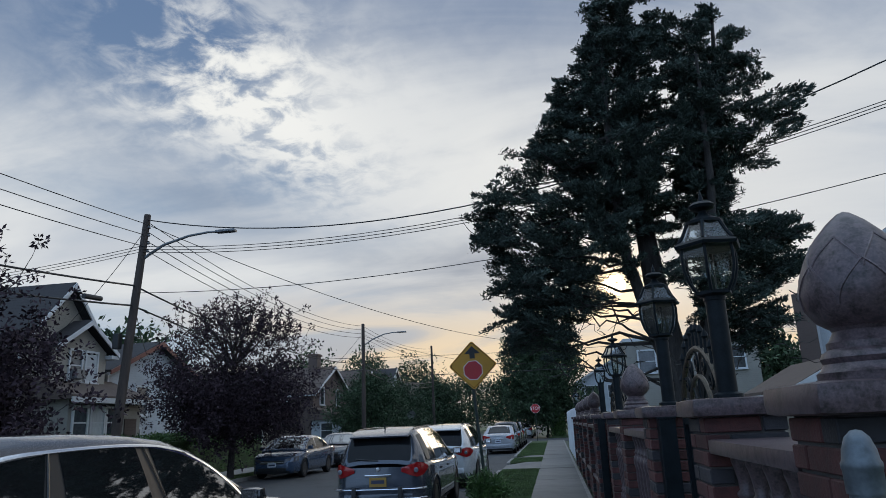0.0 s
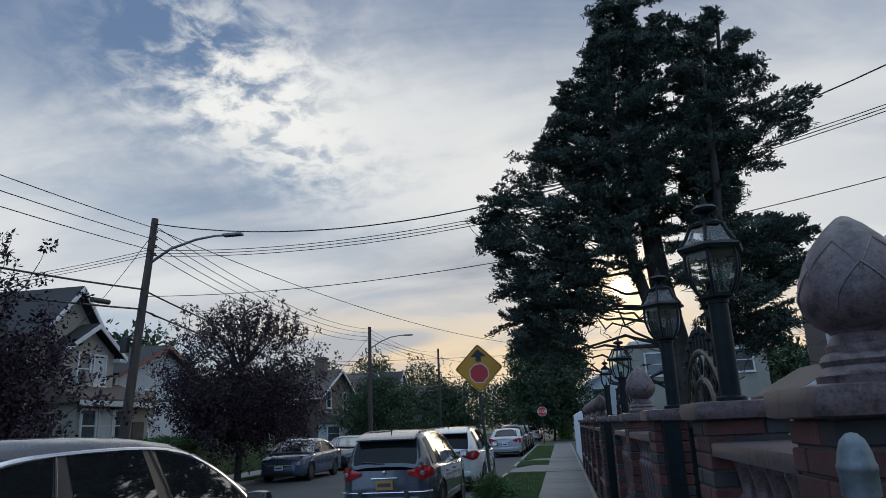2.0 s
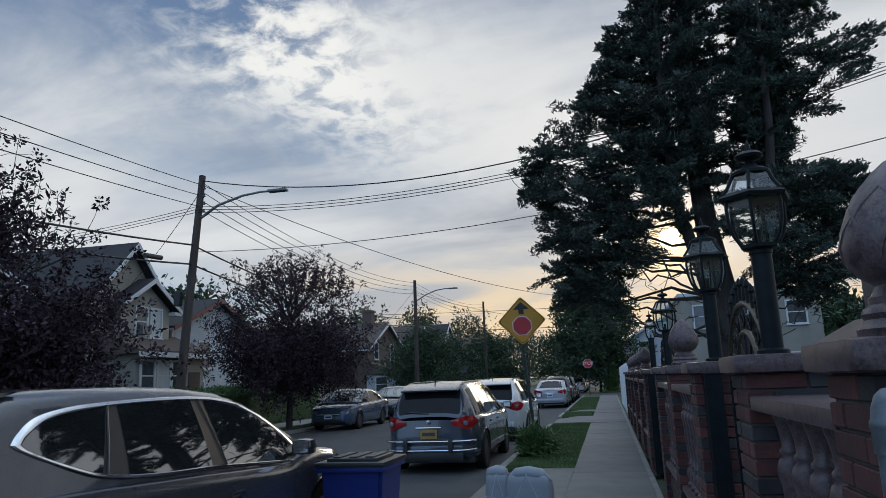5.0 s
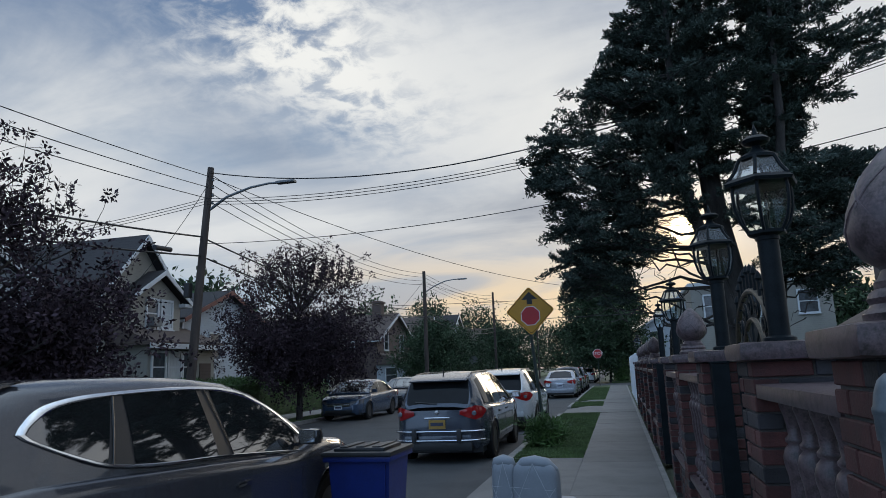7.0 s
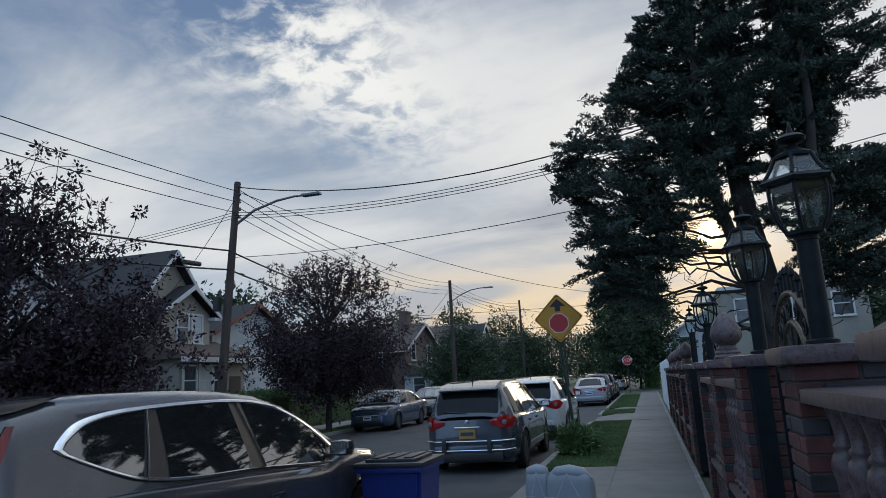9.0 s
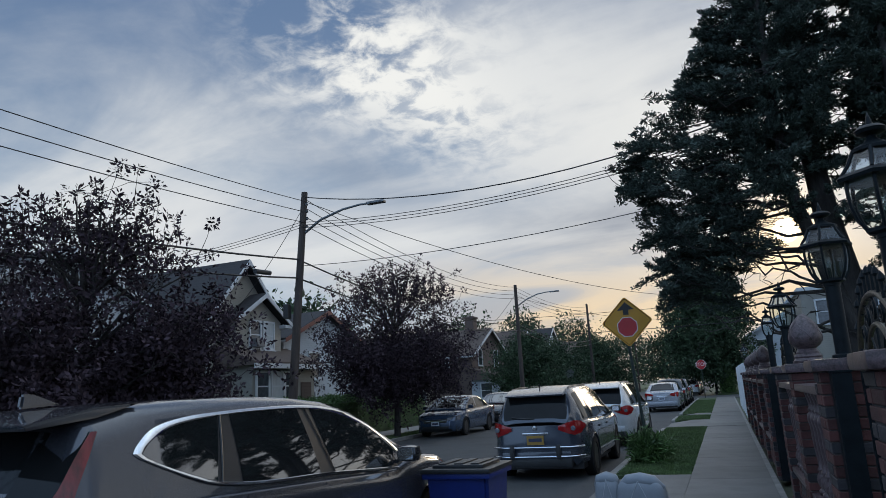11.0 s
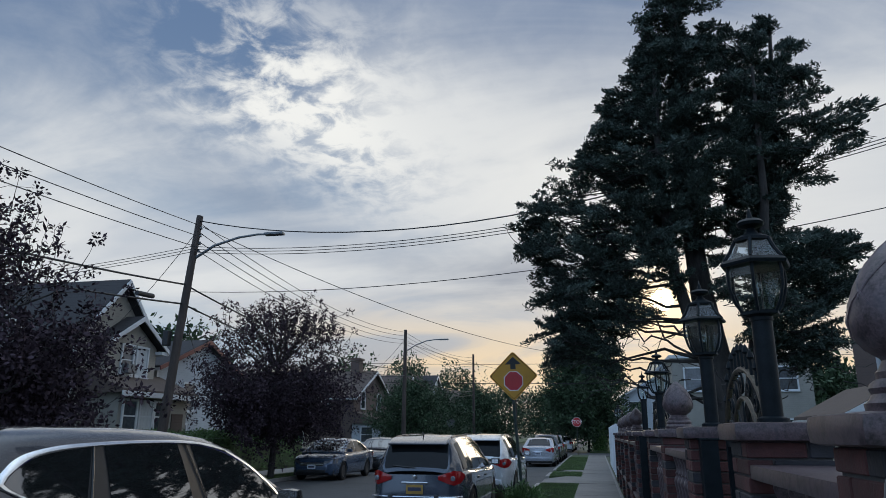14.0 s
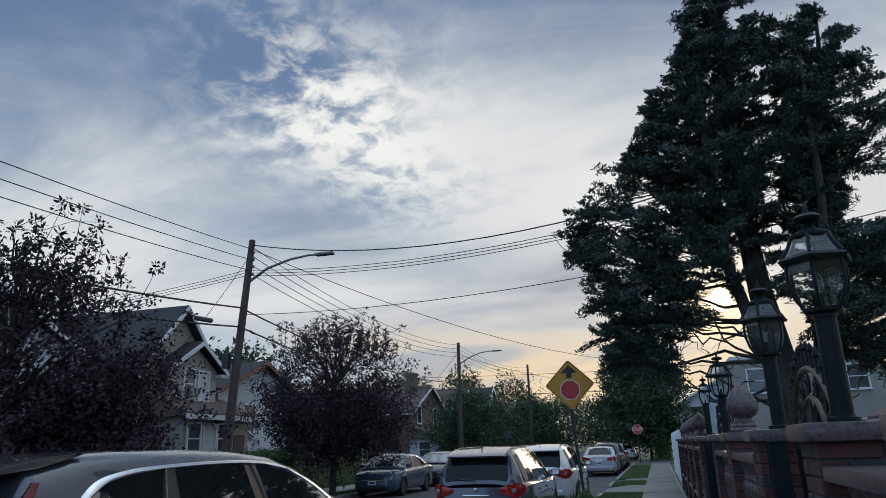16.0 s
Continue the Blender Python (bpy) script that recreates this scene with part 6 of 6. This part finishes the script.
def leafy_tree(name, base, height, radius, material, label, seed, leaf=0.09, per=16, trunk_h=1.6, n_limbs=26, tips=5, shoots=0, squash=1.0, blur=0.3, trunk_r=0.11, low=None, dense=0.0):
    rnd = random.Random(seed)
    t = thing(name, pose(*base), label, "tree", "street trees")
    wood = bmesh.new()
    tube(wood, [(0, 0, -0.2), (0.04, 0.03, trunk_h * 0.6), (0.0, 0.05, trunk_h), (0.02, 0.0, height * 0.62)], [trunk_r * 1.2, trunk_r, trunk_r * 0.9, trunk_r * 0.3], 10)
    ends, sizes = [], []
    zl = trunk_h * 0.8 if low is None else low
    for k in range(n_limbs):
        a = 2.399963 * k + rnd.uniform(-0.4, 0.4)
        u = (k + 0.5) / n_limbs
        zt = zl + (height - zl) * u
        v = (zt - zl) / (height - zl)
        R = radius * (math.sin(math.pi * min(1, 0.18 + 0.82 * v) ** 0.8) ** 0.6 if v < 0.98 else 0.15) * rnd.uniform(0.75, 1.08)
        tip = Vector((math.cos(a) * R, math.sin(a) * R * squash, zt))
        s = Vector((0, 0, max(trunk_h * 0.7, min(height * 0.6, zt - R * 0.75))))
        line = limb(wood, s, tip, 0.02 + 0.012 * radius, 0.008, rnd, 0.10, 6, 0.06)
        for i, p in enumerate(line[2:]):
            for q in range(tips if not dense or v < 0.55 else 2):
                o = Vector((rnd.gauss(0, 1), rnd.gauss(0, 1), rnd.gauss(0, 0.8) + 0.2)) * radius * 0.16
                e = p + o
                if q < 2:
                    limb(wood, p, e, 0.009, 0.003, rnd, 0.1, 3)
                ends.append(tuple(e))
                sizes.append(blur * rnd.uniform(0.6, 1.2))
                if dense and e.z < zl + dense * (height - zl):
                    for _ in range(2):
                        ends.append(tuple(e + Vector((rnd.gauss(0, 1), rnd.gauss(0, 1), rnd.gauss(0, 1))) * radius * 0.1))
                        sizes.append(blur)
    shoot_at, shoot_way = [], []
    for k in range(shoots):
        a = rnd.uniform(0, 2 * math.pi)
        R = radius * math.sqrt(rnd.random()) * 0.85
        z0 = zl + (height - zl) * (0.55 + 0.4 * math.sqrt(max(0, 1 - (R / radius) ** 2)) - 0.2)
        p = Vector((math.cos(a) * R, math.sin(a) * R * squash, z0))
        line = limb(wood, p, p + Vector((math.cos(a) * 0.25, math.sin(a) * 0.25, rnd.uniform(0.6, 1.3))), 0.010, 0.003, rnd, 0.08, 6)
        for q, p in zip(line[1:], line):
            for _ in range(3):
                shoot_at.append(tuple(p.lerp(q, rnd.random())))
                shoot_way.append(tuple(((q - p).normalized() * 0.4 + Vector((rnd.gauss(0, 1), rnd.gauss(0, 1), rnd.gauss(0, 0.6)))).normalized()))
    part("trunk", wood, BARK, t, "dark trunk and spreading limbs", True)
    leaf_cloud("crown", ends, sizes, per, leaf, material, t, seed, 0.9, 0.5, 0.1)["label"] = "leafy crown with gaps"
    if shoots:
        feathers("shoot_leaves", shoot_at, shoot_way, [0.06] * len(shoot_at), 3, leaf * 1.25, material, t, seed + 1)["label"] = "leaves along upright shoots"
    return t


leafy_tree("plum_tree", (-11.65, 10.2, 0), 6.0, 2.7, PURPLE, "broad purple-leaved plum tree with upright shoots", 21, 0.10, 32, 1.4, 46, 7, 70, low=1.0, dense=0.45, blur=0.2)
leafy_tree("plum_tree", (-11.4, 23.8, 0), 6.5, 2.9, PURPLE, "rounded purple-leaved plum tree beside the kerb", 22, 0.10, 24, 2.0, 46, 7, 80, low=1.7, dense=0.40, blur=0.22)
leafy_tree("maple_tree", (-0.7, 69.5, 0), 11.5, 4.0, GREEN, "dense dark green tree past the crossing", 23, 0.26, 46, 2.0, 46, 6, 0, blur=0.75, low=1.8)
leafy_tree("maple_tree", (-13.2, 50.0, 0), 5.2, 2.8, GREEN, "low green tree in front of the brick house", 25, 0.17, 34, 1.2, 34, 5, 0, blur=0.45, low=0.9)
leafy_tree("maple_tree", (-13.0, 57.5, 0), 4.8, 2.6, GREEN, "low green tree in front of the houses", 26, 0.17, 34, 1.2, 30, 5, 0, blur=0.45, low=0.9)
leafy_tree("maple_tree", (-12.6, 76, 0), 6.2, 3.6, GREEN, "green tree past the crossing", 27, 0.24, 28, 1.6, 30, 5, 0, blur=0.6)
for k, (x, y, hh, rr) in enumerate(((-30, 84, 11, 5), (-27, 100, 12.5, 5), (-22, 112, 12, 5.5), (-15, 128, 11, 5), (-27, 40, 8.0, 4.5), (-6.5, 150, 10, 6), (14, 120, 10, 6), (12, 66, 6.5, 4), (-8.5, 118, 8.5, 4), (16.0, 52, 6.4, 2.6))):
    leafy_tree("far_tree", (x, y, 0), hh, rr, GREEN, "distant dark green tree", 40 + k, 0.42, 9, 2.0, 24, 5, 0, blur=0.8)


def hedge(x0, x1, y0, y1, h, label, seed, material=HEDGE, leaf=0.07):
    t = thing("hedge", pose((x0 + x1) / 2, (y0 + y1) / 2, 0), label, "hedge", "hedges")
    r = np.random.default_rng(seed)
    w, d = (x1 - x0) / 2, (y1 - y0) / 2
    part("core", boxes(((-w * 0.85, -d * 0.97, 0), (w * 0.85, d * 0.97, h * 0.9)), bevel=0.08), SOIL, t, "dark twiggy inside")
    n = int((x1 - x0 + 2 * h) * (y1 - y0) * 26) + 60
    c = np.stack([r.uniform(-w, w, n), r.uniform(-d, d, n), r.uniform(0.05, h, n)], 1)
    side = r.integers(0, 3, n)
    c[side == 0, 2] = h * r.uniform(0.92, 1.03, (side == 0).sum())
    c[side == 1, 0] = w * r.choice([-1, 1], (side == 1).sum())
    m = side == 2
    if d < 6:
        c[m, 1] = -d
    leaf_cloud("leaves", c, np.full(n, 0.12), 12, leaf, material, t, seed, 1.0, 0.55)


hedge(-15.2, -14.3, 25.5, 33.5, 1.25, "clipped green garden hedge", 61)
hedge(-17.0, -16.0, 27.5, 35, 1.6, "clipped green garden hedge", 62)
hedge(-14.6, -12.9, 16.5, 24.0, 1.5, "dark shady hedge under the plum tree", 63)
hedge(-0.2, 0.9, 68, 71, 2.6, "tall bright green hedge at the corner", 64, HEDGE, 0.14)

# spiky shrub on the verge
t = thing("spiky_shrub", pose(-1.42, 14.0, -0.01), "round spiky green shrub on the lawn strip", "shrub")
r_ = np.random.default_rng(9)
cc = r_.normal(size=(260, 3)) * np.array([0.13, 0.13, 0.11]) + np.array([0, 0, 0.27])
cc[:, 2] = np.abs(cc[:, 2])
leaf_cloud("foliage", cc, np.full(len(cc), 0.10), 22, 0.13, HEDGE, t, 10, 1.0, 0.16, 0.5)

# grass blades on the nearest lawn strips
def lawn(x0, x1, y0, y1, n, seed, size=0.045):
    r = np.random.default_rng(seed)
    p = np.stack([r.uniform(x0, x1, n), r.uniform(y0, y1, n), np.full(n, -0.014)], 1)
    a = np.stack([r.normal(0, 0.45, n), r.normal(0, 0.45, n), np.ones(n)], 1)
    L = (size * r.uniform(0.5, 1.2, n))[:, None]
    ang = r.uniform(0, np.pi, n)
    b = np.stack([np.cos(ang), np.sin(ang), np.zeros(n)], 1) * 0.006
    v = np.stack([p - b, p + b, p + a * L], 1).reshape(-1, 3)
    ob = quads_object("grass", v, np.arange(n * 3).reshape(n, 3), GRASS)
    tagged(ob, "short mown green grass blades on the verge", "grass", kind="stuff")


lawn(-1.8, -0.6, 12.3, 23.7, 60000, 1)
lawn(-1.8, -0.6, 27.7, 30.7, 9000, 2, 0.06)
lawn(-1.8, -0.6, 32.7, 50, 30000, 3, 0.06)
lawn(KERB_L - 1.1, KERB_L - 0.15, 14, 40, 30000, 4, 0.06)

# ---- pavement slabs and bricks ----
SLAB = bpy.data.meshes.new("paving_slab")
bm = boxes(((-0.575, -0.745, -0.12), (0.575, 0.745, 0.0)), bevel=0.008)
bm.to_mesh(SLAB)
bm.free()
SLAB.materials.append(CONCRETE)
pavement = thing("pavement_right", pose(-0.02, 0, 0), "pale concrete pavement of worn square slabs", "pavement", kind="structure")
part("bed", boxes(((-0.575, -12, -0.3), (0.66, 56, -0.02))), KERB, pavement, "grey bed under the slabs")
for k in range(44):
    s = new("paving_slab", SLAB)
    s.parent = pavement
    s.matrix_basis = pose(0, -10 + 1.5 * k, 0.004 * rng.uniform(-1, 1), rng.uniform(-0.15, 0.15), rng.uniform(-0.15, 0.15), 0)

BRICK_DARK_MESH = {}


def dark_copy(me):
    if me.name not in BRICK_DARK_MESH:
        d = me.copy()
        d.materials.clear()
        d.materials.append(BRICK_DARK)
        BRICK_DARK_MESH[me.name] = d
    return BRICK_DARK_MESH[me.name]


def lay(parent, me, x, y, z, turn, dark):
    b = new("brick", dark_copy(me) if dark else me)
    b.parent = parent
    b.matrix_basis = pose(x + rng.uniform(-0.002, 0.002), y + rng.uniform(-0.002, 0.002), z, 0, 0, turn)


for t, w, d, top, detail in BRICK_JOBS:
    n = 21
    ch = top / n
    gap = 0.010
    bw = 0.10
    for k in range(n):
        z = (k + 0.5) * ch
        l1, l2 = w - bw - gap, d - bw - gap
        a, b_ = brick_mesh(l1, bw, ch - gap), brick_mesh(l2, bw, ch - gap)
        flip = k % 2
        sgn = -1 if flip else 1
        dk = lambda: rng.random() < (0.75 if (k + 1) % 3 == 0 else 0.12)
        lay(t, a, -sgn * (bw + gap) / 2, -d / 2 + bw / 2, z, 0, dk())
        lay(t, a, sgn * (bw + gap) / 2, d / 2 - bw / 2, z, 0, dk())
        lay(t, b_, w / 2 - bw / 2, -sgn * (bw + gap) / 2, z, 90, dk())
        lay(t, b_, -w / 2 + bw / 2, sgn * (bw + gap) / 2, z, 90, dk())
for t, h in LOW_JOBS:
    n = 5
    ch = 0.44 / n
    for k in range(n):
        m_ = max(2, int(round(2 * h / 0.235)))
        l = 2 * h / m_
        me = brick_mesh(l - 0.012, 0.10, ch - 0.012)
        for i in range(m_):
            y = -h + (i + 0.5) * l + (l / 2 if k % 2 else 0)
            if y > h - l * 0.4:
                y = h - l / 2
                if k % 2:
                    continue
            for sx in (-1, 1):
                lay(t, me, sx * 0.07, y, (k + 0.5) * ch, 90, rng.random() < 0.3)
